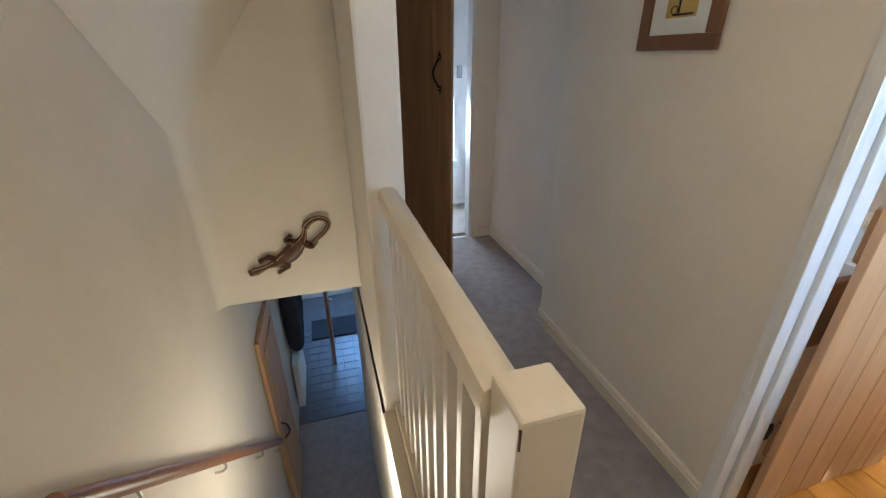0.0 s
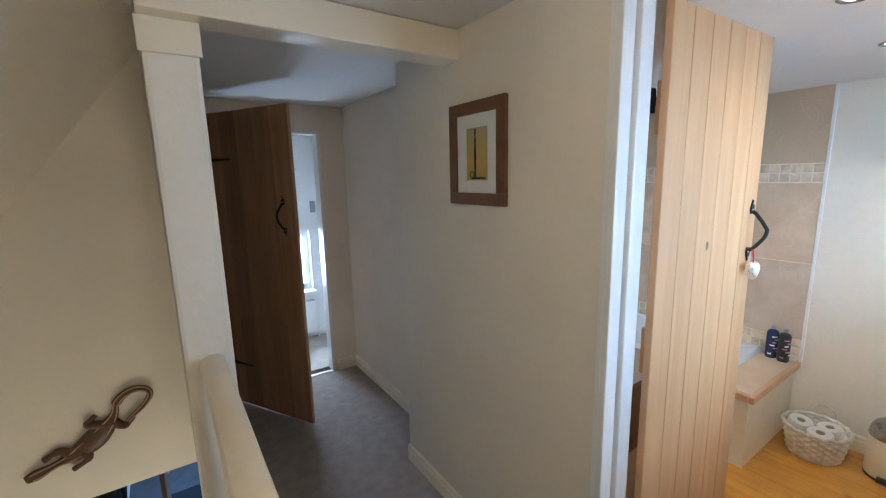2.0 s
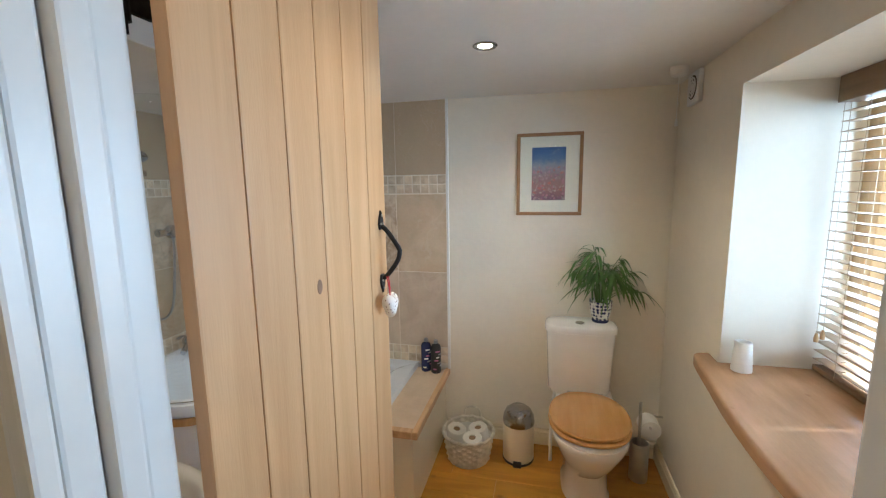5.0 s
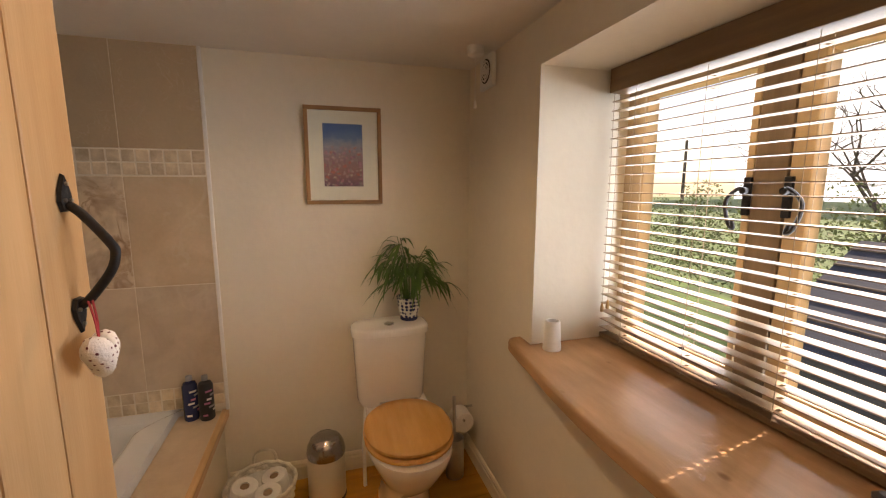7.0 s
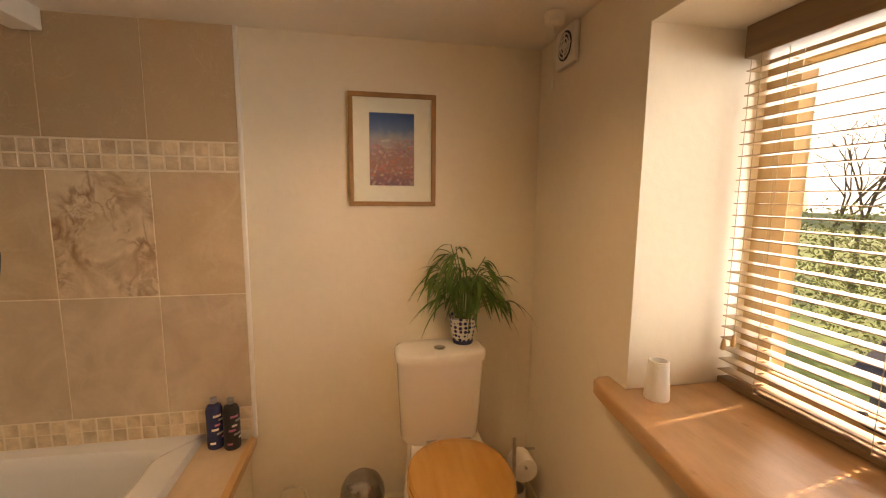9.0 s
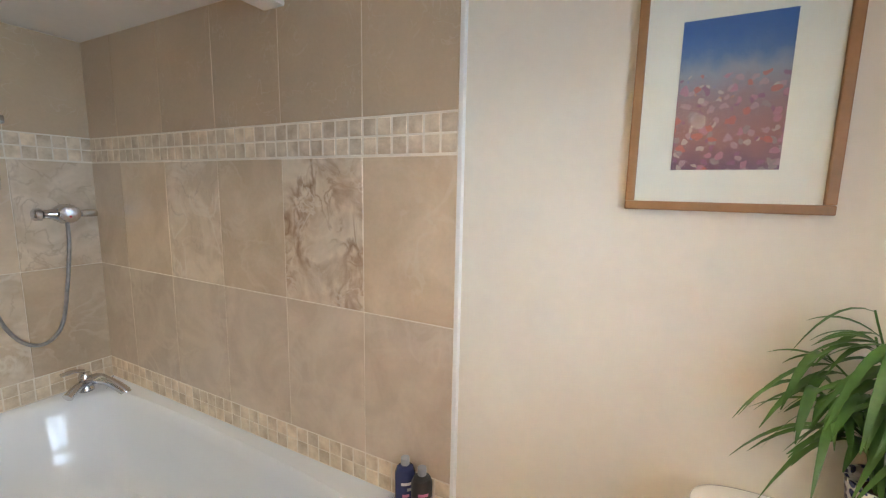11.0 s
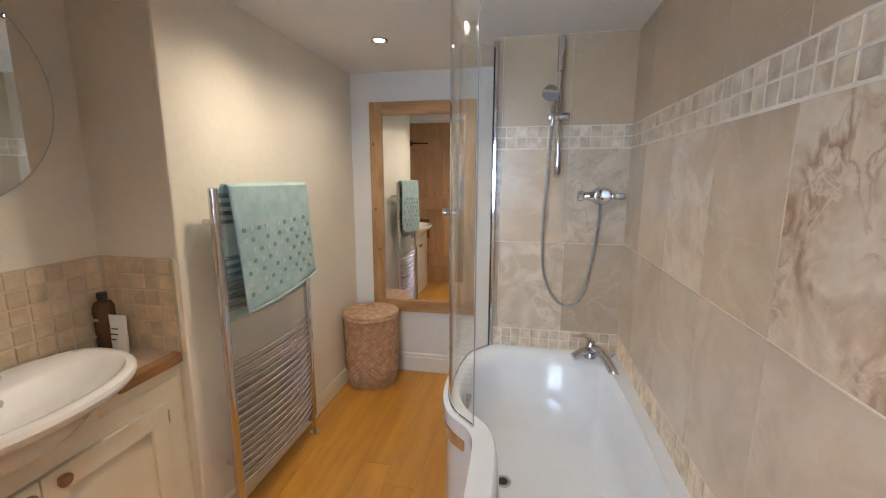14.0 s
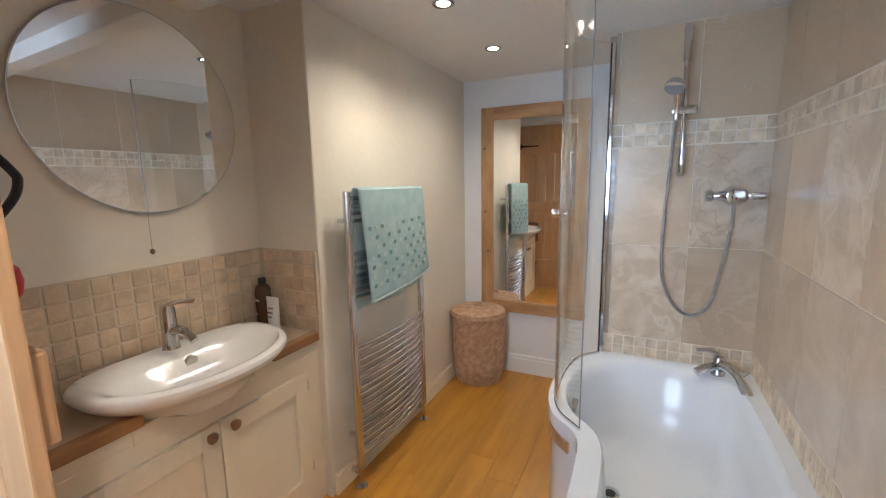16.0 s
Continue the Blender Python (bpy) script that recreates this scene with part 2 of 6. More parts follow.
def veins(m, color, scale, width, amount):
    """Thin wandering mineral veins over a stone material, gathered in patches."""
    n, l = m.node_tree.nodes, m.node_tree.links
    b = n["Principled BSDF"]
    old = b.inputs["Base Color"].links[0].from_socket
    tc, oi = n.new("ShaderNodeTexCoord"), n.new("ShaderNodeObjectInfo")
    shift = n.new("ShaderNodeMath")
    shift.operation = "MULTIPLY"
    shift.inputs[1].default_value = 91.0
    l.new(oi.outputs["Random"], shift.inputs[0])
    vec = n.new("ShaderNodeVectorMath")
    vec.operation = "ADD"
    l.new(tc.outputs["Object"], vec.inputs[0])
    l.new(shift.outputs[0], vec.inputs[1])
    line = n.new("ShaderNodeTexNoise")
    line.inputs["Scale"].default_value, line.inputs["Detail"].default_value, line.inputs["Distortion"].default_value = scale, 5, 0.9
    l.new(vec.outputs[0], line.inputs["Vector"])
    gap = n.new("ShaderNodeMath")
    gap.operation = "SUBTRACT"
    gap.inputs[1].default_value = 0.5
    l.new(line.outputs["Fac"], gap.inputs[0])
    size = n.new("ShaderNodeMath")
    size.operation = "ABSOLUTE"
    l.new(gap.outputs[0], size.inputs[0])
    thin = n.new("ShaderNodeMapRange")
    thin.inputs["From Min"].default_value, thin.inputs["From Max"].default_value = 0.0, width
    thin.inputs["To Min"].default_value, thin.inputs["To Max"].default_value = amount, 0.0
    l.new(size.outputs[0], thin.inputs["Value"])
    patch = n.new("ShaderNodeTexNoise")
    patch.inputs["Scale"].default_value, patch.inputs["Detail"].default_value = scale * 0.6, 2
    l.new(vec.outputs[0], patch.inputs["Vector"])
    where = n.new("ShaderNodeMapRange")
    where.inputs["From Min"].default_value, where.inputs["From Max"].default_value = 0.42, 0.6
    l.new(patch.outputs["Fac"], where.inputs["Value"])
    both = n.new("ShaderNodeMath")
    both.operation = "MULTIPLY"
    l.new(thin.outputs[0], both.inputs[0])
    l.new(where.outputs[0], both.inputs[1])
    mx = n.new("ShaderNodeMixRGB")
    mx.inputs[2].default_value = (*color, 1)
    l.new(both.outputs[0], mx.inputs[0])
    l.new(old, mx.inputs[1])
    l.new(mx.outputs[0], b.inputs["Base Color"])


veins(TILE_VEIN, (0.30, 0.18, 0.10), 5, 0.07, 1.0)
veins(TILE_VEIN, (0.38, 0.25, 0.155), 10, 0.05, 0.8)
veins(TILE_VEIN, (0.74, 0.66, 0.54), 9, 0.03, 0.7)
veins(TILE_MILD, (0.37, 0.27, 0.18), 7, 0.03, 0.5)
veins(TILE_MILD, (0.74, 0.67, 0.56), 6, 0.05, 0.7)
veins(TILE, (0.68, 0.585, 0.455), 6, 0.05, 0.4)
TILE_PLAIN = mat("plain_travertine", (0.54, 0.42, 0.285), 0.3, var=0.1, scale=4, bump=0.06, fine=80, second=(0.48, 0.37, 0.245), rand=0.12, contrast=(0.3, 0.7), twist=0.4)
veins(TILE_PLAIN, (0.66, 0.57, 0.44), 10, 0.015, 0.4)
TILE_GREY = mat("grey_travertine", (0.515, 0.425, 0.325), 0.28, var=0.12, scale=6, bump=0.08, fine=60, second=(0.425, 0.34, 0.252), rand=0.28, contrast=(0.35, 0.65), twist=0.8)
veins(TILE_GREY, (0.66, 0.57, 0.46), 7, 0.06, 0.35)
SPLASH_GROUT = mat("splashback_grout", (0.62, 0.53, 0.40), 0.9, var=0.1, scale=20, bump=0.2, fine=200)
TOWEL_PALE = mat("towel_hem", (0.62, 0.72, 0.70), 0.95, var=0.15, scale=18, bump=0.8, fine=300)


def knots(m, color, scale, size, stretch):
    """Scattered dark knots with soft edges in a board."""
    n, l = m.node_tree.nodes, m.node_tree.links
    b = n["Principled BSDF"]
    old = b.inputs["Base Color"].links[0].from_socket
    tc, mp, vo = n.new("ShaderNodeTexCoord"), n.new("ShaderNodeMapping"), n.new("ShaderNodeTexVoronoi")
    mp.inputs["Scale"].default_value = stretch
    vo.inputs["Scale"].default_value = scale
    l.new(tc.outputs["Object"], mp.inputs[0])
    l.new(mp.outputs[0], vo.inputs["Vector"])
    soft = n.new("ShaderNodeMapRange")
    soft.inputs["From Min"].default_value, soft.inputs["From Max"].default_value = size * 0.35, size
    soft.inputs["To Min"].default_value, soft.inputs["To Max"].default_value = 0.75, 0.0
    l.new(vo.outputs["Distance"], soft.inputs["Value"])
    mx = n.new("ShaderNodeMixRGB")
    mx.inputs[2].default_value = (*color, 1)
    l.new(soft.outputs[0], mx.inputs[0])
    l.new(old, mx.inputs[1])
    l.new(mx.outputs[0], b.inputs["Base Color"])


knots(OAK_FLOOR, (0.20, 0.085, 0.015), 4.0, 0.075, (1.0, 0.75, 0.02))
knots(SILL_WOOD, (0.22, 0.11, 0.05), 5.0, 0.06, (0.7, 1.0, 0.02))


def dots_mat(name, ground, dot, scale, size):
    """Small dots on a plain ground."""
    m = mat(name, ground, 0.9, var=0.05, scale=20, bump=0.4, fine=200)
    n, l = m.node_tree.nodes, m.node_tree.links
    tc = n.new("ShaderNodeTexCoord")
    vo = n.new("ShaderNodeTexVoronoi")
    vo.inputs["Scale"].default_value, vo.inputs["Randomness"].default_value = scale, 0.25
    l.new(tc.outputs["Object"], vo.inputs["Vector"])
    cmp = n.new("ShaderNodeMath")
    cmp.operation = "LESS_THAN"
    cmp.inputs[1].default_value = size
    l.new(vo.outputs["Distance"], cmp.inputs[0])
    mx = n.new("ShaderNodeMixRGB")
    mx.inputs[1].default_value, mx.inputs[2].default_value = (*ground, 1), (*dot, 1)
    l.new(cmp.outputs[0], mx.inputs[0])
    l.new(mx.outputs[0], n["Principled BSDF"].inputs["Base Color"])
    return m


HEART = dots_mat("dotted_cotton", (0.78, 0.74, 0.70), (0.16, 0.05, 0.06), 105, 0.22)
POT = dots_mat("blue_white_glaze", (0.74, 0.74, 0.72), (0.03, 0.04, 0.13), 55, 0.42)
POT.node_tree.nodes["Principled BSDF"].inputs["Roughness"].default_value = 0.15


def art_mat(name, stops, blots, scale):
    """A printed picture: bands of colour up its height, with blots of paint."""
    m = bpy.data.materials.new(name)
    m.use_nodes = True
    n, l = m.node_tree.nodes, m.node_tree.links
    tc = n.new("ShaderNodeTexCoord")
    sep = n.new("ShaderNodeSeparateXYZ")
    l.new(tc.outputs["Generated"], sep.inputs[0])
    ns = n.new("ShaderNodeTexNoise")
    ns.inputs["Scale"].default_value = 7
    l.new(tc.outputs["Generated"], ns.inputs["Vector"])
    add = n.new("ShaderNodeMath")
    add.operation = "MULTIPLY_ADD"
    add.inputs[1].default_value = 0.16
    l.new(ns.outputs["Fac"], add.inputs[0])
    l.new(sep.outputs["Z"], add.inputs[2])
    ramp = n.new("ShaderNodeValToRGB")
    while len(ramp.color_ramp.elements) < len(stops):
        ramp.color_ramp.elements.new(0.5)
    for e, (p, c) in zip(ramp.color_ramp.elements, stops):
        e.position, e.color = p, (*c, 1)
    l.new(add.outputs[0], ramp.inputs[0])
    out = ramp.outputs[0]
    if blots:
        vo = n.new("ShaderNodeTexVoronoi")
        vo.inputs["Scale"].default_value = scale
        mp = n.new("ShaderNodeMapping")
        mp.inputs["Scale"].default_value = (0.01, 1, 1.6)
        l.new(tc.outputs["Generated"], mp.inputs[0])
        warp = n.new("ShaderNodeVectorMath")
        warp.operation = "MULTIPLY_ADD"
        warp.inputs[1].default_value = (0.0, 0.13, 0.10)
        fine_noise = n.new("ShaderNodeTexNoise")
        fine_noise.inputs["Scale"].default_value = 14
        l.new(tc.outputs["Generated"], fine_noise.inputs["Vector"])
        l.new(fine_noise.outputs["Color"], warp.inputs[0])
        l.new(mp.outputs[0], warp.inputs[2])
        l.new(warp.outputs[0], vo.inputs["Vector"])
        low = n.new("ShaderNodeMath")
        low.operation = "LESS_THAN"
        low.inputs[1].default_value = 0.42
        l.new(vo.outputs["Distance"], low.inputs[0])
        below = n.new("ShaderNodeMath")
        below.operation = "LESS_THAN"
        below.inputs[1].default_value = 0.72
        l.new(add.outputs[0], below.inputs[0])
        both = n.new("ShaderNodeMath")
        both.operation = "MULTIPLY"
        l.new(low.outputs[0], both.inputs[0])
        l.new(below.outputs[0], both.inputs[1])
        half = n.new("ShaderNodeMath")
        half.operation = "MULTIPLY"
        half.inputs[1].default_value = 0.7
        l.new(both.outputs[0], half.inputs[0])
        cr = n.new("ShaderNodeValToRGB")
        cr.color_ramp.interpolation = "CONSTANT"
        while len(cr.color_ramp.elements) < len(blots):
            cr.color_ramp.elements.new(0.5)
        for i, (e, c) in enumerate(zip(cr.color_ramp.elements, blots)):
            e.position, e.color = i / len(blots), (*c, 1)
        sr = n.new("ShaderNodeSeparateColor")
        l.new(vo.outputs["Color"], sr.inputs[0])
        l.new(sr.outputs[0], cr.inputs[0])
        mx = n.new("ShaderNodeMixRGB")
        l.new(half.outputs[0], mx.inputs[0])
        l.new(out, mx.inputs[1])
        l.new(cr.outputs[0], mx.inputs[2])
        out = mx.outputs[0]
    l.new(out, n["Principled BSDF"].inputs["Base Color"])
    n["Principled BSDF"].inputs["Roughness"].default_value = 0.8
    return m


ART_FLOWERS = art_mat("flower_print", [(0.08, (0.16, 0.09, 0.12)), (0.3, (0.30, 0.15, 0.13)), (0.55, (0.29, 0.19, 0.19)), (0.74, (0.27, 0.28, 0.31)), (0.86, (0.10, 0.17, 0.32)), (1.0, (0.06, 0.13, 0.32))],
                      [(0.48, 0.14, 0.10), (0.42, 0.27, 0.27), (0.26, 0.11, 0.18), (0.50, 0.26, 0.13), (0.20, 0.22, 0.36), (0.50, 0.40, 0.33), (0.30, 0.24, 0.22), (0.45, 0.20, 0.24)], 11)
ART_YELLOW = art_mat("yellow_print", [(0.0, (0.50, 0.33, 0.08)), (0.5, (0.55, 0.38, 0.10)), (1.0, (0.42, 0.36, 0.18))], [], 1)
PRINT_FRAME = mat("oak_moulding", (0.36, 0.19, 0.075), 0.4, var=0.2, scale=12, bump=0.05)
AMBER = mat("amber_plastic", (0.10, 0.05, 0.02), 0.25, var=0.1, bump=0)
RAIL_WOOD2 = mat("edging_wood", (0.36, 0.18, 0.07), 0.35, var=0.2, scale=8, bump=0.05, stretch=(6, 0.8, 6))
TOWEL_DARK = mat("towel_square", (0.24, 0.39, 0.40), 0.95, var=0.3, scale=18, bump=0.9, fine=300)
PINE_H = mat("pine_horizontal", (0.50, 0.30, 0.13), 0.5, var=0.2, scale=6, bump=0.1, fine=50, second=(0.36, 0.19, 0.07), stretch=(0.8, 4, 4))
CARPET2 = mat("bedroom_carpet", (0.50, 0.45, 0.38), 0.95, var=0.2, scale=6, bump=0.7, fine=300)
WHITE_WALL = mat("white_plaster", (0.80, 0.80, 0.79), 0.85, var=0.05, scale=2.5, bump=0.2, fine=35)
HALL_GLOW = glow_mat("hall_window_light", (0.7, 0.85, 1.0), 1.0)


# ---- mesh helpers ----
def place_of(ob):
    v = Vector((0, 0, 0))
    while ob:
        v += ob.location
        ob = ob.parent
    return v


def part(name, bm, material, parent=None, label="", smooth=False, local=False):
    """Links a bmesh, given in world metres (or in its thing's own axes with local), as one mesh object."""
    me = bpy.data.meshes.new(name)
    if parent and not local:
        bmesh.ops.translate(bm, verts=bm.verts, vec=-place_of(parent))
    bm.normal_update()
    bm.to_mesh(me)
    bm.free()
    for mtl in material if isinstance(material, (list, tuple)) else (material,):
        me.materials.append(mtl)
    if smooth:
        for p in me.polygons:
            p.use_smooth = True
        me.set_sharp_from_angle(angle=radians(40))
    ob = new(name, me)
    if parent:
        ob.parent = parent
    if label:
        ob["label"] = label
    return ob


def thing(name, x, y, z, label="", category="", group="", kind="", rz=0.0):
    ob = new(name)
    ob.location = (x, y, z)
    ob.rotation_euler = (0, 0, radians(rz))
    return tagged(ob, label, category, group, kind)


def box(x0, y0, z0, x1, y1, z1, bevel=0.0, bm=None, seg=2):
    bm = bm or bmesh.new()
    made = bmesh.ops.create_cube(bm, size=1.0)["verts"]
    bmesh.ops.scale(bm, verts=made, vec=(x1 - x0, y1 - y0, z1 - z0))
    bmesh.ops.translate(bm, verts=made, vec=((x0 + x1) / 2, (y0 + y1) / 2, (z0 + z1) / 2))
    if bevel:
        edges = {e for v in made for e in v.link_edges}
        bmesh.ops.bevel(bm, geom=list(edges), offset=bevel, segments=seg, profile=0.6, affect="EDGES")
    return bm


def cyl(p0, p1, r0, r1=None, n=20, bm=None, bevel=0.0):
    bm = bm or bmesh.new()
    p0, p1 = Vector(p0), Vector(p1)
    d = p1 - p0
    made = bmesh.ops.create_cone(bm, cap_ends=True, segments=n, radius1=r0, radius2=r0 if r1 is None else r1, depth=d.length)["verts"]
    m = Matrix.Translation((p0 + p1) / 2) @ d.to_track_quat("Z", "Y").to_matrix().to_4x4()
    if bevel:
        edges = {e for v in made for e in v.link_edges if len(e.link_faces) == 2 and any(len(f.verts) > 4 for f in e.link_faces)}
        out = bmesh.ops.bevel(bm, geom=list(edges), offset=bevel, segments=2, profile=0.6, affect="EDGES")
        made = list({v for v in made if v.is_valid} | set(out["verts"]))
    bmesh.ops.transform(bm, matrix=m, verts=made)
    return bm


def lathe(x, y, z, profile, n=32, bm=None, sx=1.0, sy=1.0):
    """Turns (radius, height) pairs about the upright through (x, y)."""
    bm = bm or bmesh.new()
    rings = []
    for r, h in profile:
        rings.append([bm.verts.new((x + sx * max(r, 1e-4) * math.cos(2 * math.pi * i / n), y + sy * max(r, 1e-4) * math.sin(2 * math.pi * i / n), z + h)) for i in range(n)])
    for a, b in zip(rings, rings[1:]):
        for i in range(n):
            bm.faces.new((a[i], a[(i + 1) % n], b[(i + 1) % n], b[i]))
    for ring, flip in ((rings[0], True), (rings[-1], False)):
        bm.faces.new(list(reversed(ring)) if flip else ring)
    return bm


def tube(points, r, n=8, bm=None, closed=False, flat=1.0):
    """A round bar along a line of points."""
    bm = bm or bmesh.new()
    pts = [Vector(p) for p in points]
    rings, side = [], None
    for i, p in enumerate(pts):
        a = pts[i - 1] if i or closed else p
        b = pts[(i + 1) % len(pts)] if i + 1 < len(pts) or closed else p
        d = (b - a).normalized()
        if side is None:
            side = d.orthogonal().normalized()
        side = (side - d * side.dot(d)).normalized()
        up = d.cross(side)
        rr = r[i] if isinstance(r, (list, tuple)) else r
        rings.append([bm.verts.new(p + rr * (math.cos(2 * math.pi * k / n) * side + flat * math.sin(2 * math.pi * k / n) * up)) for k in range(n)])
    for a, b in zip(rings, rings[1:] + ([rings[0]] if closed else [])):
        for k in range(n):
            bm.faces.new((a[k], a[(k + 1) % n], b[(k + 1) % n], b[k]))
    if not closed:
        bm.faces.new(list(reversed(rings[0])))
        bm.faces.new(rings[-1])
    return bm


def prism(outline, z0, z1, bm=None, bevel=0.0):
    """A flat outline in x, y drawn up from z0 to z1."""
    bm = bm or bmesh.new()
    lo = [bm.verts.new((x, y, z0)) for x, y in outline]
    hi = [bm.verts.new((x, y, z1)) for x, y in outline]
    k = len(outline)
    bm.faces.new(list(reversed(lo)))
    top = bm.faces.new(hi)
    for i in range(k):
        bm.faces.new((lo[i], lo[(i + 1) % k], hi[(i + 1) % k], hi[i]))
    bmesh.ops.recalc_face_normals(bm, faces=bm.faces)
    if bevel:
        bmesh.ops.bevel(bm, geom=list(top.edges), offset=bevel, segments=3, profile=0.6, affect="EDGES")
    return bm


def bent(points, steps=8):
    """A smooth line through the points."""
    p = [Vector(q) for q in points]
    p = [2 * p[0] - p[1]] + p + [2 * p[-1] - p[-2]]
    out = []
    for i in range(1, len(p) - 2):
        for s in range(steps):
            t = s / steps
            out.append(0.5 * (2 * p[i] + (p[i + 1] - p[i - 1]) * t + (2 * p[i - 1] - 5 * p[i] + 4 * p[i + 1] - p[i + 2]) * t * t + (3 * p[i] - p[i - 1] - 3 * p[i + 1] + p[i + 2]) * t ** 3))
    return out + [p[-2]]


def structure(name, bm, material, label, smooth=False):
    return tagged(part(name, bm, material, smooth=smooth), label, name.split("_")[0], "", "structure")


# ---- structure ----
CZ = 1.995
structure("floor_bathroom", box(1.44, -0.5, -0.15, 3.35, 1.57, -0.012, bm=box(1.72, 1.57, -0.15, 3.35, 3.05, -0.012)), OAK_FLOOR, "honey oak boards of the bathroom floor")
bm = box(0.309, -1.2, -0.15, 1.405, 3.11, 0.0)
box(-0.45, -1.2, -0.15, 0.309, 0.43, 0.0, bm=bm)
box(1.405, -0.11, -0.15, 1.44, 0.6, -0.002, bm=bm)
box(1.405, 1.82, -0.15, 1.53, 3.11, 0.0, bm=bm)
structure("floor_landing", bm, CARPET, "grey-beige carpet on the landing")
# east wall, solid
structure("wall_east", box(3.35, -0.95, -0.15, 3.5, 3.2, 2.3), PLASTER, "cream painted bathroom wall")
# south wall with the window opening
WX0, WX1, WZ0, WZ1, SY, OY = 1.60, 2.665, 0.85, 1.84, -0.5, -0.95
bm = box(WX1, OY, -0.15, 3.35, SY, 2.3)
box(1.2, OY, -0.15, WX0, SY, 2.3, bm=bm)
box(WX0, OY, -0.15, WX1, SY, WZ0 - 0.03, bm=bm)
box(WX0, OY, WZ1, WX1, SY, 2.3, bm=bm)
structure("wall_south", bm, PLASTER, "thick cream painted wall with a deep window reveal")
# partition between landing and bathroom, with the doorway
DY0, DY1, DZ = -0.125, 0.61, 2.02
bm = box(1.305, DY1 + 0.02, -0.15, 1.405, 1.81, 2.3)
box(1.305, -1.2, -0.15, 1.405, DY0 - 0.02, 2.3, bm=bm)
box(1.305, DY0 - 0.02, DZ + 0.02, 1.405, DY1 + 0.02, 2.3, bm=bm)
box(1.405, 1.5665, -0.15, 1.713, 1.81, 2.3, bm=bm)
structure("wall_partition", bm, PLASTER, "cream painted partition with the bathroom doorway")
structure("wall_west", box(1.53, 1.567, -0.15, 1.72, 3.2, 2.3, 0.008), PLASTER, "cream painted bathroom wall behind the towel rail")
structure("wall_north", box(1.72, 3.05, -0.15, 3.35, 3.2, 2.3), WHITE_WALL, "white painted end wall behind the tall mirror")
structure("wall_stub", box(2.70, 2.54, -0.15, 3.35, 3.05, 2.3), PLASTER, "short wall that closes the shower end")
structure("ceiling_bathroom", box(1.72, 1.567, CZ, 3.35, 3.05, CZ + 0.1, bm=box(1.405, -0.5, CZ, 3.35, 1.567, CZ + 0.1)), CEILING, "white painted bathroom ceiling")
# corridor and landing
bm = box(0.45, 3.11, -0.15, 0.575, 3.22, 2.3)
box(1.345, 3.11, -0.15, 1.53, 3.22, 2.3, bm=bm)
box(0.575, 3.11, 1.91, 1.345, 3.22, 2.3, bm=bm)
structure("wall_corridor_end", bm, PLASTER, "cream wall at the end of the corridor")
structure("wall_stair_partition", box(0.309, 1.37, -2.4, 0.445, 3.22, 2.3, 0.012), PLASTER, "cream partition between the stairs and the corridor")
structure("wall_landing_back", box(-0.6, -1.32, -0.15, 1.4, -1.2, 2.3), PLASTER, "cream wall behind the landing")
bm = box(-0.45, -1.2, 2.1, 1.305, 1.2, 2.2)
box(0.309, 1.2, 2.1, 1.305, 1.37, 2.2, bm=bm)
box(0.445, 1.37, 2.09, 1.53, 3.11, 2.2, bm=bm)
structure("ceiling_landing", bm, CEILING, "white landing ceiling")
structure("beam", box(0.309, 1.30, 1.99, 1.305, 1.42, 2.098, 0.006), GLOSS, "cream painted ceiling beam")
structure("wall_stair_bulkhead", box(-0.46, 2.14, 0.22, 0.307, 2.26, 2.3), PLASTER, "cream wall above the stairs")
structure("wall_stair_side", box(-0.6, -1.2, -2.4, -0.45, 6.5, 2.3), PLASTER, "uneven cream stairwell wall")

# door lining and stops of the bathroom doorway
lining = tagged(thing("door_1", 1.35, 0.25, 0), "white painted door lining with stops", "door lining", "", "structure")
for face, d in ((DY1, 1), (DY0, -1)):
    for x0, x1, dy in ((1.272, 1.297, -0.010), (1.303, 1.341, 0.0), (1.347, 1.381, -0.012), (1.387, 1.43, 0.0)):
        ya, yb = sorted((face + d * dy, face + d * 0.0135))
        part("jamb_strip", box(x0, ya, 0, x1, yb, DZ + 0.03, 0.005), WHITE, lining)
    ya, yb = sorted((face + d * 0.014, face + d * 0.03))
    part("jamb_back", box(1.28, ya, 0, 1.425, yb, DZ + 0.03), WHITE, lining)
part("head", box(1.275, DY0 - 0.005, DZ, 1.43, DY1 + 0.005, DZ + 0.03, 0.004), WHITE, lining)


def plank_door(name, width, height, hinge, rz, wood, label, boards=6, thick=0.04):
    """A ledged plank door in its own axes: x along its width from the hinge, the boarded face towards -y."""
    d = thing(name, hinge[0], hinge[1], hinge[2], label, "door", rz=rz)
    w = width / boards
    for i in range(boards):
        part("board", box(i * w + 0.001, 0, 0, (i + 1) * w - 0.001, thick * 0.6, height, 0.004), wood, d, local=True)
    for z in (0.2, height / 2 - 0.07, height - 0.35):
        part("ledge", box(0.03, thick * 0.6, z, width - 0.03, thick * 1.3, z + 0.15, 0.006), wood, d, local=True)
    return d


bath_door = plank_door("door_2", 0.645, 1.995, (1.447, 0.572, 0.012), -0.6, OAK, "pale oak plank door standing open", 6)
hall_door = plank_door("door_3", 0.75, 1.97, (0.585, 3.10, 0.012), -61.0, SHADED_OAK, "dark shaded oak plank door standing half open", 5)

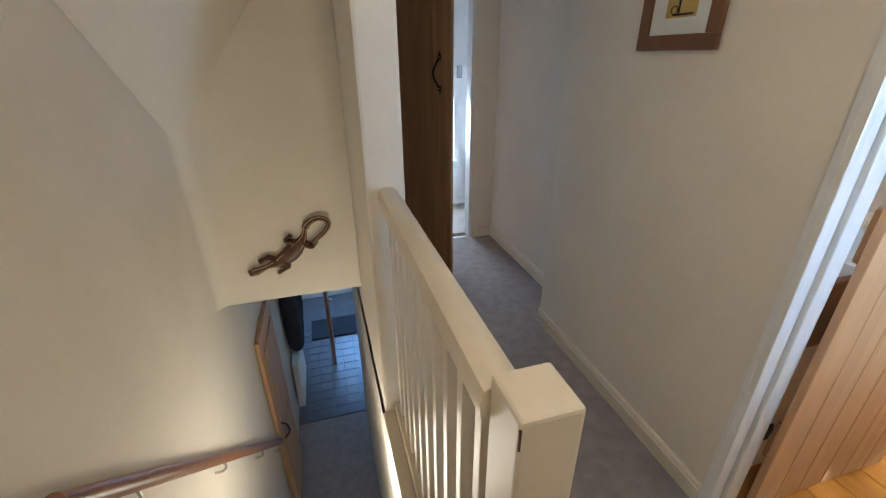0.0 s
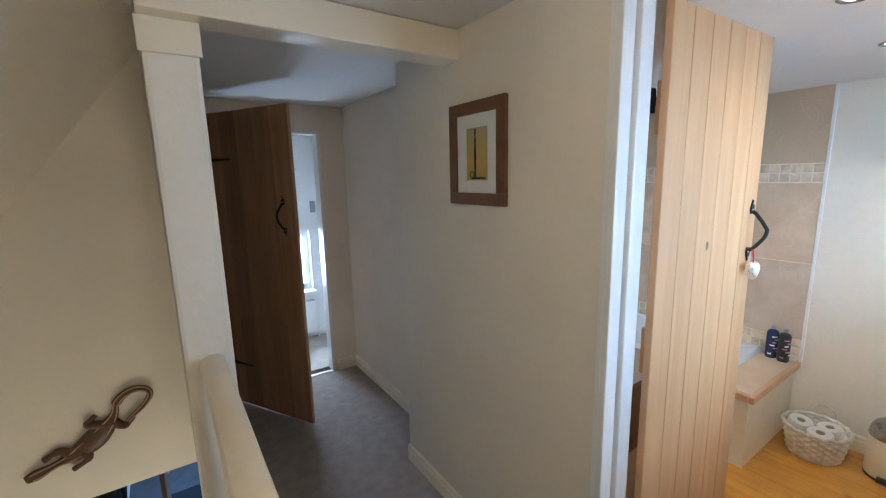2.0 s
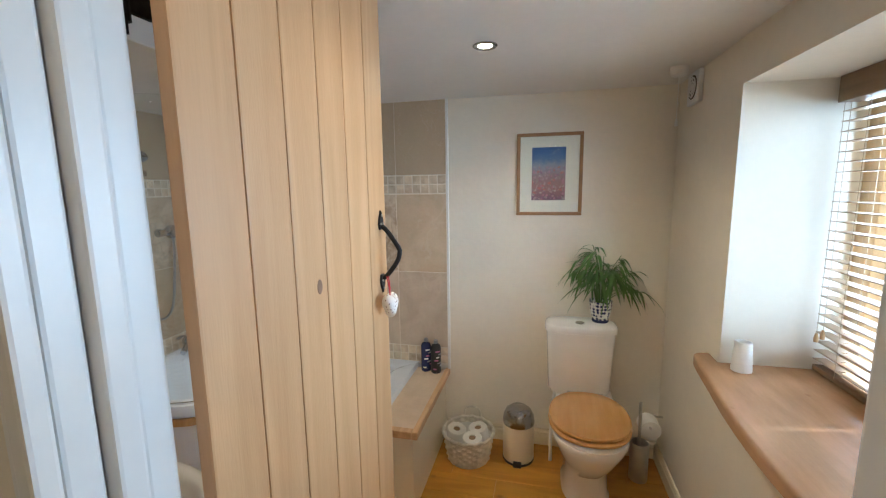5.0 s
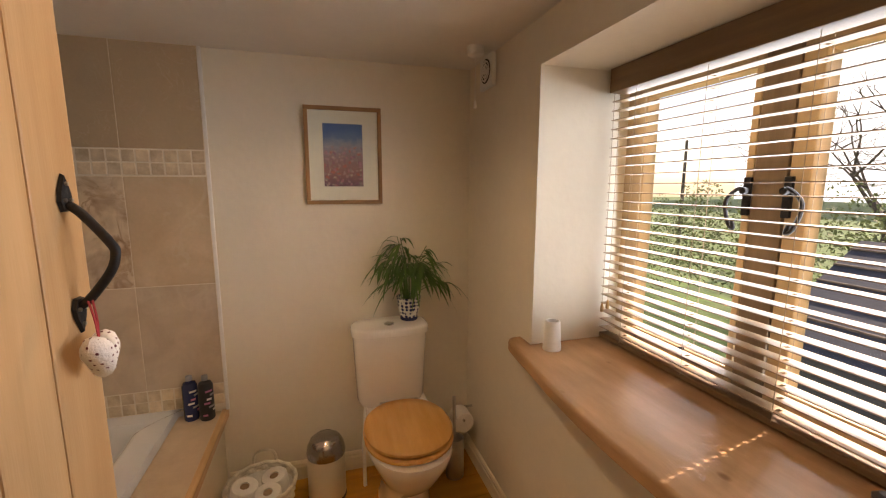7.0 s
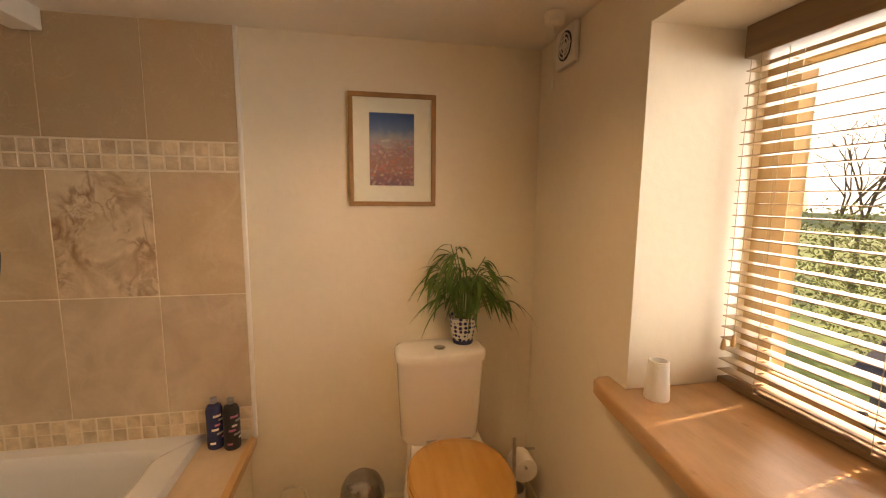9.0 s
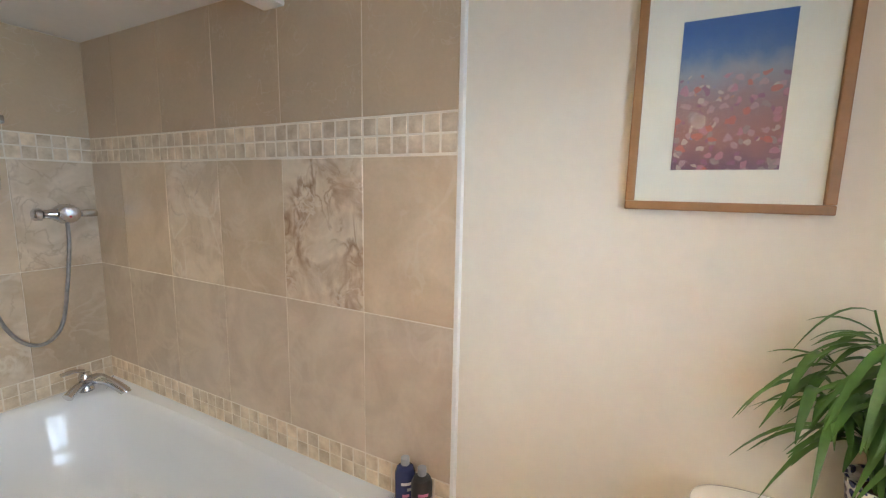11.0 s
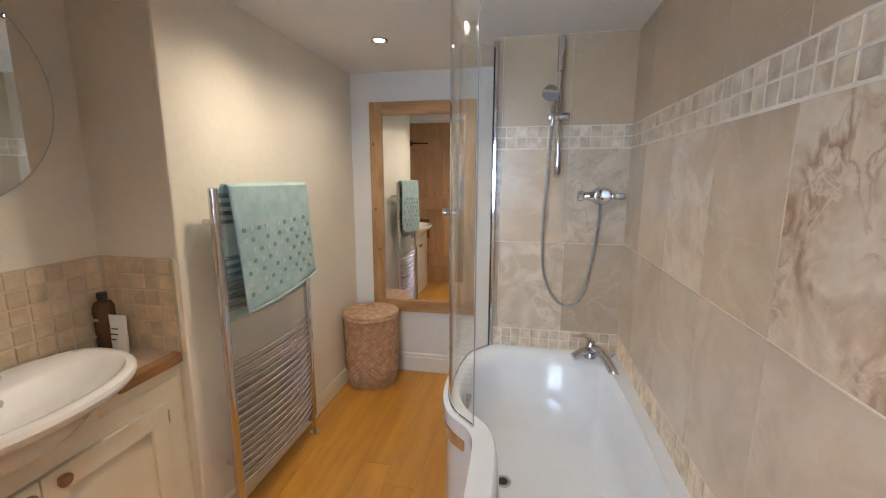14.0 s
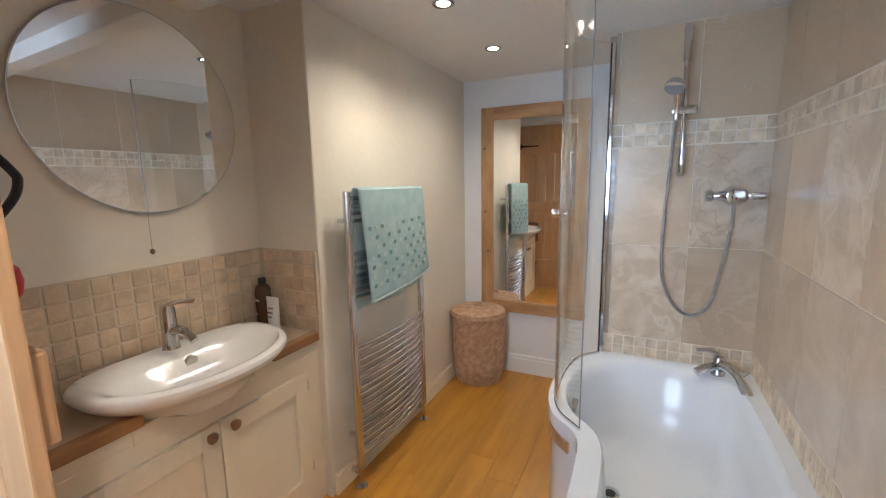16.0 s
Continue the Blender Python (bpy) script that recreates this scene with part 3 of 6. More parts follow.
# ---- stairs ----
stairs = box(-0.45, 2.6, -2.45, 0.309, 3.7, -2.35)
for i in range(11):
    box(-0.45, 0.43 + 0.2 * i, -2.45, 0.309, 0.63 + 0.2 * i, -0.21 * (i + 1), bm=stairs)
structure("stairs", stairs, CARPET, "carpeted stairs going down")
structure("floor_hall", box(-1.0, 3.7, -2.5, 2.0, 7.5, -2.36), QUARRY, "tiled hall floor")

# ---- bathroom ----
def loft(rings, bm=None, n=40):
    """Skin over level ovals (cx, cy, rx, ry, z[, power])."""
    bm = bm or bmesh.new()
    made = []
    for cx, cy, rx, ry, z, *pw in rings:
        e = 2.0 / (pw[0] if pw else 2.0)
        ring = []
        for i in range(n):
            a = 2 * math.pi * i / n
            c, s = math.cos(a), math.sin(a)
            ring.append(bm.verts.new((cx + rx * math.copysign(abs(c) ** e, c), cy + ry * math.copysign(abs(s) ** e, s), z)))
        made.append(ring)
    for a, b in zip(made, made[1:]):
        for i in range(n):
            bm.faces.new((a[i], a[(i + 1) % n], b[(i + 1) % n], b[i]))
    bm.faces.new(list(reversed(made[0])))
    bm.faces.new(made[-1])
    bmesh.ops.recalc_face_normals(bm, faces=bm.faces)
    return bm


def skin(rings, bm=None, close=True):
    """Skin over rings of points, all of one length."""
    bm = bm or bmesh.new()
    made = [[bm.verts.new(p) for p in ring] for ring in rings]
    n = len(made[0])
    for a, b in zip(made, made[1:]):
        for i in range(n):
            bm.faces.new((a[i], a[(i + 1) % n], b[(i + 1) % n], b[i]))
    if close:
        bm.faces.new(made[-1])
    return bm


def loop(points, steps=6):
    """A smooth closed line through x, y points."""
    k, out = len(points), []
    p = [Vector((*q, 0)) for q in points]
    for i in range(k):
        a, b, c, d = p[i - 1], p[i], p[(i + 1) % k], p[(i + 2) % k]
        for s in range(steps):
            t = s / steps
            v = 0.5 * (2 * b + (c - a) * t + (2 * a - 5 * b + 4 * c - d) * t * t + (3 * b - a - 3 * c + d) * t ** 3)
            out.append((v.x, v.y))
    return out


def scaled(ring, cx, cy, s, z):
    return [(cx + (x - cx) * s, cy + (y - cy) * s, z) for x, y in ring]


def ribbon(points, half, z0, z1, bm=None):
    """An upright sheet of thickness 2 * half along a plan line."""
    p = [Vector((x, y, 0)) for x, y in points]
    left, right = [], []
    for i, q in enumerate(p):
        d = (p[min(i + 1, len(p) - 1)] - p[max(i - 1, 0)]).normalized()
        nrm = Vector((-d.y, d.x, 0)) * half
        left.append((q + nrm).xy)
        right.append((q - nrm).xy)
    return prism([tuple(v) for v in left] + [tuple(v) for v in reversed(right)], z0, z1, bm)


# floor boards
floor = bpy.data.objects["floor_bathroom"]
board_w = 0.14
i = 0
bx = 1.44
while bx < 3.35:
    bw = min(board_w, 3.35 - bx)
    cuts = [-0.5, 0.35 + 0.6 * ((i * 7) % 5) / 5, 1.7 + 0.5 * ((i * 3) % 4) / 4, 3.05]
    if bx + bw <= 1.735:
        cuts = [y for y in cuts if y < 1.5] + [1.56]
    for y0, y1 in zip(cuts, cuts[1:]):
        part("board", box(bx + 0.0006, y0 + 0.0006, -0.012, bx + bw - 0.0006, y1 - 0.0006, 0.0, 0.0012, seg=1), OAK_FLOOR, floor)
    bx += board_w
    i += 1


def skirting(name, x0, y0, x1, y1, nx, ny, material=GLOSS, h=0.095):
    """A moulded skirting board along a wall whose face looks to (nx, ny)."""
    bm = bmesh.new()
    prof = [(0.002, 0.0), (0.017, 0.0), (0.017, h - 0.03), (0.012, h - 0.022), (0.015, h - 0.012), (0.009, h - 0.002), (0.002, h)]
    ends = [[bm.verts.new((x + nx * d, y + ny * d, z)) for d, z in prof] for x, y in ((x0, y0), (x1, y1))]
    for k in range(len(prof)):
        bm.faces.new((ends[0][k], ends[0][(k + 1) % len(prof)], ends[1][(k + 1) % len(prof)], ends[1][k]))
    bm.faces.new(ends[0])
    bm.faces.new(list(reversed(ends[1])))
    bmesh.ops.recalc_face_normals(bm, faces=bm.faces)
    return tagged(part(name, bm, material), "cream painted moulded skirting board", "skirting", "", "structure")


skirting("baseboard", 3.35, -0.5, 3.35, 0.688, -1, 0)
skirting("baseboard", 1.42, -0.5, 3.335, -0.5, 0, 1)
skirting("baseboard", 1.72, 1.575, 1.72, 3.05, 1, 0)
skirting("baseboard", 1.74, 3.05, 2.70, 3.05, 0, -1, WHITE, 0.13)
skirting("baseboard", 1.305, 0.65, 1.305, 1.81, -1, 0, h=0.09)
skirting("baseboard", 1.53, 1.81, 1.53, 3.11, -1, 0, h=0.09)
skirting("baseboard", 1.345, 3.11, 1.515, 3.11, 0, -1, h=0.09)
skirting("baseboard", 0.445, 1.38, 0.445, 3.11, 1, 0, h=0.09)

# tiling of the bath walls
tiling_e = structure("tiling_east", box(3.3365, 0.68, 0.44, 3.3495, 2.535, CZ), GROUT, "beige travertine tiles with a mosaic border")
tiling_n = structure("tiling_north", box(2.703, 2.528, 0.44, 3.3365, 2.5395, CZ), GROUT, "beige travertine tiles with a mosaic border")
COLS_E = [0.682, 0.983, 1.309, 1.635, 1.961, 2.287, 2.53]
COLS_N = [2.705, 2.731, 3.053, 3.342]
rows_t = [(0.555, 1.014), (1.017, 1.474), (1.586, CZ - 0.002)]
for ci, (a, b) in enumerate(zip(COLS_E, COLS_E[1:])):
    for ri, (z0, z1) in enumerate(rows_t):
        part("tile", box(3.3345, a + 0.001, z0, 3.344, b - 0.001, z1, 0.0015, seg=1), TILE_VEIN if (ci, ri) == (1, 1) else TILE_PLAIN if ri == 2 else TILE_GREY if ri == 0 else TILE_MILD if ci == 3 else TILE, tiling_e)
for ci, (a, b) in enumerate(zip(COLS_N, COLS_N[1:])):
    for ri, (z0, z1) in enumerate(rows_t):
        part("tile", box(a + 0.001, 2.526, z0, b - 0.001, 2.5355, z1, 0.0015, seg=1), TILE_PLAIN if ri == 2 else TILE_MILD if (ci + ri) % 2 == 1 else TILE, tiling_n)


def piece(mesh, parent, x, y, z, sy=1.0):
    ob = new(mesh.name, mesh)
    ob.parent = parent
    ob.location = Vector((x, y, z)) - place_of(parent)
    return ob


def mosaic_mesh(sx, sy, sz, material=None):
    keep = part("mosaic_tile", box(-sx / 2, -sy / 2, -sz / 2, sx / 2, sy / 2, sz / 2, 0.003, seg=1), material or MOSAIC)
    me = keep.data
    bpy.data.objects.remove(keep)
    return me


mos_e, mos_n = mosaic_mesh(0.009, 0.0475, 0.0495), mosaic_mesh(0.0475, 0.009, 0.0495)
for z in (1.505, 1.557, 0.478, 0.527):
    for k in range(37):
        piece(mos_e, tiling_e, 3.3395, 0.707 + 0.0501 * k, z)
    for k in range(13):
        piece(mos_n, tiling_n, 2.728 + 0.0497 * k, 2.531, z)
structure("trim_tile_edge", box(3.332, 0.668, 0.42, 3.35, 0.681, CZ, 0.003), WHITE, "white edge trim of the tiling")
structure("beam_bathroom", box(1.405, 1.268, 1.925, 3.333, 1.36, 2.0, 0.006), CEILING, "white painted ceiling beam")

# bathtub with a rounded shower end
OUT = [(3.343, 0.90), (3.343, 1.7), (3.343, 2.50), (3.32, 2.524), (3.0, 2.524), (2.71, 2.524), (2.60, 2.42), (2.545, 2.22), (2.54, 2.0), (2.585, 1.84), (2.68, 1.735), (2.705, 1.60), (2.705, 1.2), (2.705, 0.91), (2.712, 0.882), (2.74, 0.875), (3.0, 0.875), (3.315, 0.875)]
INN = [(3.25, 1.03), (3.28, 1.7), (3.265, 2.28), (3.19, 2.40), (3.02, 2.47), (2.80, 2.455), (2.675, 2.36), (2.615, 2.2), (2.61, 2.02), (2.66, 1.88), (2.755, 1.76), (2.785, 1.60), (2.785, 1.2), (2.80, 1.08), (2.825, 1.02), (2.87, 0.99), (3.0, 0.98), (3.18, 0.985)]
out_l, inn_l = loop(OUT), loop(INN)
bath = thing("bathtub", 3.0, 1.7, 0, "white acrylic bathtub with a rounded shower end", "bathtub")
CX, CY = 2.98, 1.75
part("tub", skin([scaled(out_l, CX, CY, 1.0, 0.40), scaled(out_l, CX, CY, 1.0, 0.44), scaled(out_l, CX, CY, 0.997, 0.452), scaled(inn_l, CX, CY, 1.02, 0.452), scaled(inn_l, CX, CY, 0.99, 0.442), scaled(inn_l, CX, CY, 0.955, 0.40), scaled(inn_l, CX, CY, 0.90, 0.25), scaled(inn_l, CX, CY, 0.83, 0.13), scaled(inn_l, CX, CY, 0.72, 0.085), scaled(inn_l, CX, CY, 0.3, 0.075)]), ACRYLIC, bath, smooth=True)
west = [(x, y) for x, y in out_l if x < 2.80 and y > 0.87]
west.sort(key=lambda q: q[1])
part("panel", ribbon([(x + 0.02, y) for x, y in west if y < 2.5], 0.006, 0.0, 0.402), ACRYLIC, bath, "white curved bath panel")
part("panel_trim", ribbon([(x + 0.010, y) for x, y in west if 1.76 < y < 2.40], 0.008, 0.345, 0.385), PINE, bath, "brown wooden strip below the rim")
part("drain", lathe(2.80, 1.97, 0.078, [(0.035, 0), (0.035, 0.006), (0.026, 0.007), (0.022, 0.003), (0.002, 0.003)]), CHROME, bath, "chrome drain", True)
part("drain_hole", lathe(2.80, 1.97, 0.081, [(0.019, 0), (0.019, 0.003), (0.001, 0.003)]), BLACK, bath)
part("overflow", cyl((2.622, 2.10, 0.36), (2.648, 2.10, 0.355), 0.03, bevel=0.006), CHROME, bath, "chrome overflow", True)

# bath filler on the far rim
tap = thing("bath_tap", 3.21, 2.46, 0.452, "chrome bath mixer tap on the rim of the bath", "tap")
part("body", lathe(3.20, 2.46, 0.452, [(0.03, 0), (0.03, 0.01), (0.024, 0.02), (0.024, 0.075), (0.018, 0.085), (0.002, 0.088)]), CHROME, tap, smooth=True)
part("spout", tube(bent([(3.205, 2.455, 0.49), (3.225, 2.41, 0.51), (3.255, 2.35, 0.49), (3.285, 2.30, 0.445), (3.292, 2.288, 0.43)]), [0.024] * 12 + [0.021] * 12 + [0.018] * 9, 14), CHROME, tap, smooth=True)
part("left_spout", tube(bent([(3.20, 2.46, 0.49), (3.15, 2.42, 0.49), (3.11, 2.40, 0.47)]), 0.02, 12), CHROME, tap, smooth=True)
part("lever", tube(bent([(3.20, 2.46, 0.545), (3.16, 2.45, 0.56), (3.11, 2.44, 0.562)]), 0.009, 10, flat=0.5), CHROME, tap, smooth=True)

# glass screen
screen = thing("shower_screen", 2.695, 2.51, 0.455, "curved clear glass shower screen with chrome post", "shower screen")
path = bent([(2.695, 2.505, 0), (2.615, 2.40, 0), (2.568, 2.22, 0), (2.563, 2.02, 0), (2.605, 1.86, 0), (2.695, 1.76, 0)], 6)
glass = part("glass_pane", ribbon([(v.x, v.y) for v in path], 0.003, 0.462, 1.945), SCREEN_GLASS, screen, smooth=True)
glass.visible_shadow = False
part("post", box(2.682, 2.498, 0.455, 2.708, 2.524, 1.975, 0.004), CHROME, screen)
part("edge_seal", box(2.693, 1.754, 0.462, 2.698, 1.759, 1.945, 0.001), GREY, screen, "dark rubber edge seal")
part("bottom_seal", ribbon([(v.x, v.y) for v in path], 0.005, 0.452, 0.462), CHROME, screen)
part("knob", cyl((2.545, 2.03, 1.20), (2.585, 2.03, 1.20), 0.014, bevel=0.003), CHROME, screen, smooth=True)
part("knob", cyl((2.53, 2.03, 1.20), (2.548, 2.03, 1.20), 0.018, bevel=0.004), CHROME, screen, smooth=True)
for z in (0.62, 0.92, 1.25, 1.72):
    part("screw_cap", cyl((2.688, 2.497, z), (2.688, 2.494, z), 0.006, n=10), BLACK, screen)

# shower rail, handset, hose and valve
rail = thing("shower_rail", 2.995, 2.50, 1.35, "chrome riser rail with sliding bracket", "shower rail")
part("bar", tube([(2.998, 2.48, 1.40), (2.996, 2.48, 1.66), (2.994, 2.48, 1.92)], 0.0125, 14), CHROME, rail, smooth=True)
part("end_bracket", tube(bent([(2.994, 2.522, 1.955), (2.994, 2.492, 1.962), (2.994, 2.475, 1.93), (2.994, 2.475, 1.82)]), 0.017, 12), CHROME, rail, smooth=True)
part("end_bracket", tube(bent([(2.999, 2.522, 1.352), (2.999, 2.49, 1.358), (2.998, 2.475, 1.385), (2.998, 2.475, 1.46)]), 0.017, 12), CHROME, rail, smooth=True)
part("slider", box(2.945, 2.44, 1.60, 3.04, 2.495, 1.635, 0.010), CHROME, rail, smooth=True)
handset = thing("hand_shower", 2.955, 2.43, 1.62, "chrome hand shower in its bracket", "hand shower")
part("handle", tube(bent([(2.965, 2.447, 1.575), (2.965, 2.437, 1.63), (2.960, 2.412, 1.69), (2.953, 2.388, 1.725)]), [0.011] * 10 + [0.013] * 15, 12), CHROME, handset, smooth=True)
part("nozzle_plate", cyl((2.9475, 2.3755, 1.7005), (2.9465, 2.373, 1.6965), 0.037, n=24), GREY, handset, "grey nozzle plate")
part("head", cyl((2.953, 2.385, 1.728), (2.9475, 2.3755, 1.70), 0.032, 0.043, 28, bevel=0.007), CHROME, handset, smooth=True)
valve = thing("shower_valve", 3.21, 2.50, 1.25, "chrome bar shower valve on the tiled wall", "shower valve")
part("body", tube([(3.13, 2.49, 1.252), (3.16, 2.49, 1.252), (3.19, 2.49, 1.252), (3.225, 2.49, 1.252), (3.25, 2.49, 1.252)], [0.018, 0.022, 0.042, 0.042, 0.026], 20), CHROME, valve, smooth=True)
part("knob", tube([(3.098, 2.49, 1.252), (3.104, 2.49, 1.252), (3.124, 2.49, 1.252), (3.13, 2.49, 1.252)], [0.019, 0.026, 0.026, 0.019], 16), CHROME, valve, smooth=True)
part("lever", box(3.25, 2.468, 1.236, 3.318, 2.508, 1.268, 0.012), CHROME, valve, smooth=True)
part("wall_flange", cyl((3.21, 2.49, 1.252), (3.21, 2.526, 1.252), 0.03, n=20), CHROME, valve, smooth=True)
part("cartridge", cyl((3.207, 2.49, 1.252), (3.207, 2.446, 1.252), 0.041, 0.036, 24, bevel=0.004), CHROME, valve, smooth=True)
part("red_mark", cyl((3.207, 2.447, 1.242), (3.207, 2.4455, 1.242), 0.005, n=10), RED, valve, "small red mark")
hose = tagged(part("shower_hose", tube(bent([(2.965, 2.447, 1.58), (2.958, 2.455, 1.42), (2.945, 2.47, 1.10), (2.955, 2.48, 0.88), (3.01, 2.485, 0.745), (3.085, 2.485, 0.705), (3.15, 2.485, 0.77), (3.185, 2.485, 0.95), (3.205, 2.485, 1.12), (3.208, 2.487, 1.222)], 10), 0.0075, 10), HOSE, smooth=True), "flexible chrome shower hose hanging in a loop", "shower hose")

# ledge at the end of the bath
ledge = thing("bath_ledge", 3.0, 0.77, 0, "boxed ledge with stone top and oak edging", "ledge")
part("front", box(2.675, 0.70, 0, 3.348, 0.872, 0.385), GLOSS, ledge)
part("top", box(2.69, 0.70, 0.386, 3.334, 0.872, 0.418), STONE_TOP, ledge, "beige stone top")
part("edging", box(2.655, 0.672, 0.383, 3.348, 0.70, 0.42, 0.005), OAK_H, ledge, "oak edging")
part("edging", box(2.655, 0.7005, 0.383, 2.69, 0.872, 0.42, 0.005), OAK_H, ledge, "oak edging")


def bottle(x, y, z, r, h, body, label, bars, cap=WHITE, neck=0.35):
    b = thing("bottle", x, y, z, label, "bottle")
    part("body", lathe(x, y, z, [(r * 0.9, 0), (r, 0.006), (r, h * 0.78), (r * 0.8, h * 0.85), (r * neck, h * 0.88), (r * neck, h * 0.9)], 20), body, b, smooth=True)
    part("cap", lathe(x, y, z, [(r * neck * 1.2, h * 0.9), (r * neck * 1.2, h), (0.001, h)], 16), cap, b, smooth=True)
    for k in range(7):
        zz = z + h * (0.12 + 0.09 * k)
        a0 = math.pi * (0.9 + 0.1 * ((k * 5) % 3)) + 0.25 * ((k * 3) % 4)
        bm = bmesh.new()
        arc = [a0 + 0.16 * q for q in range(5 + (k * 7) % 4)]
        lo = [bm.verts.new((x + (r + 0.0012) * math.cos(a), y + (r + 0.0012) * math.sin(a), zz)) for a in arc]
        hi = [bm.verts.new((x + (r + 0.0012) * math.cos(a), y + (r + 0.0012) * math.sin(a), zz + h * 0.045)) for a in arc]
        for q in range(len(arc) - 1):
            bm.faces.new((lo[q], lo[q + 1], hi[q + 1], hi[q]))
        part("label_bar", bm, bars[k % len(bars)], b)
    return b


bottle(3.30, 0.81, 0.418, 0.030, 0.20, NAVY, "dark blue toiletry bottle with a patterned label", [PAPER, PINK, GREY], GREY)
bottle(3.285, 0.745, 0.418, 0.030, 0.20, BLACK, "black toiletry bottle with a bright patterned label", [PINK, PAPER, GREY], GREY)

# toilet
wc = thing("toilet", 3.1, -0.07, 0, "white ceramic close-coupled toilet with pine seat", "toilet")
TY = -0.09
CY_T = -0.064
part("cistern", loft([(3.262, CY_T, 0.078, 0.148, 0.405, 3.4), (3.258, CY_T, 0.084, 0.16, 0.43, 3.4), (3.25, CY_T, 0.097, 0.174, 0.745, 3.4), (3.25, CY_T, 0.097, 0.174, 0.752, 3.4)], n=64), CERAMIC, wc, smooth=True)
part("cistern_lid", loft([(3.247, CY_T, 0.097, 0.178, 0.7535, 3.4), (3.244, CY_T, 0.102, 0.182, 0.757, 3.4), (3.244, CY_T, 0.102, 0.182, 0.783, 3.4), (3.244, CY_T, 0.098, 0.178, 0.790, 3.4), (3.244, CY_T, 0.088, 0.166, 0.7945, 3.4)], n=64), CERAMIC, wc, smooth=True)
part("flush_button", lathe(3.222, CY_T + 0.005, 0.7945, [(0.023, 0), (0.023, 0.004), (0.019, 0.006), (0.001, 0.006)]), CHROME, wc, "chrome flush button", True)
part("pan", loft([(3.06, TY, 0.17, 0.115, 0.0, 3), (3.06, TY, 0.165, 0.105, 0.03, 3), (3.05, TY, 0.165, 0.10, 0.15, 2.6), (3.0, TY, 0.22, 0.13, 0.25, 2.4), (2.97, TY, 0.248, 0.168, 0.34, 2.3), (2.965, TY, 0.254, 0.178, 0.375, 2.3), (2.965, TY, 0.252, 0.176, 0.392, 2.3)]), CERAMIC, wc, smooth=True)
part("pan_back", box(3.10, TY - 0.15, 0.33, 3.33, TY + 0.15, 0.404, 0.02), CERAMIC, wc, smooth=True)
part("seat", loft([(2.955, TY, 0.207, 0.180, 0.394, 2.2), (2.955, TY, 0.216, 0.187, 0.40, 2.2), (2.955, TY, 0.216, 0.187, 0.410, 2.2), (2.955, TY, 0.208, 0.180, 0.417, 2.2)]), SEAT, wc, "varnished pine seat", True)
part("seat_lid", loft([(2.955, TY, 0.200, 0.176, 0.421, 2.2), (2.955, TY, 0.209, 0.184, 0.427, 2.2), (2.955, TY, 0.209, 0.184, 0.437, 2.2), (2.955, TY, 0.199, 0.175, 0.446, 2.2), (2.955, TY, 0.14, 0.12, 0.45, 2.2)]), SEAT, wc, "varnished pine lid", True)
for s in (-0.07, 0.07):
    part("hinge", cyl((3.165, TY + s - 0.02, 0.425), (3.165, TY + s + 0.02, 0.425), 0.012), CHROME, wc, smooth=True)
part("supply_pipe", tube(bent([(3.20, TY + 0.165, 0.0), (3.20, TY + 0.165, 0.2), (3.22, TY + 0.15, 0.40)]), 0.009, 10), WHITE, wc, smooth=True)

# plant in a blue and white pot on the cistern
PX, PY, PZ = 3.277, -0.166, 0.7945
pot = thing("plant_pot", PX, PY, PZ, "blue and white glazed pot on the cistern", "plant pot")
part("pot", lathe(PX, PY, PZ, [(0.040, 0.016), (0.046, 0.03), (0.054, 0.065), (0.0585, 0.105), (0.060, 0.114), (0.055, 0.114), (0.053, 0.10), (0.001, 0.095)]), POT, pot, smooth=True)
part("foot", lathe(PX, PY, PZ, [(0.041, 0), (0.043, 0.006), (0.042, 0.014), (0.039, 0.017), (0.001, 0.017)]), NAVY, pot, "dark blue foot", True)
part("soil", lathe(PX, PY, PZ + 0.085, [(0.052, 0), (0.052, 0.013), (0.001, 0.014)]), SOIL, pot)
rnd = random.Random(5)


def blade(bm, root, way, length, droop, width, rnd):
    """A narrow arching leaf with a centre fold."""
    side = way.cross(Vector((0, 0, 1))).normalized()
    prev = None
    k = 7
    for s in range(k + 1):
        t = s / k
        p = root + way * (length * t) + Vector((0, 0, -droop * t * t * length))
        w = width * math.sin(math.pi * (0.12 + 0.86 * t)) ** 0.8
        row = [bm.verts.new(p - side * w + Vector((0, 0, w * 0.35))), bm.verts.new(p), bm.verts.new(p + side * w + Vector((0, 0, w * 0.35)))]
        if prev:
            for a in (0, 1):
                bm.faces.new((prev[a], prev[a + 1], row[a + 1], row[a]))
        prev = row


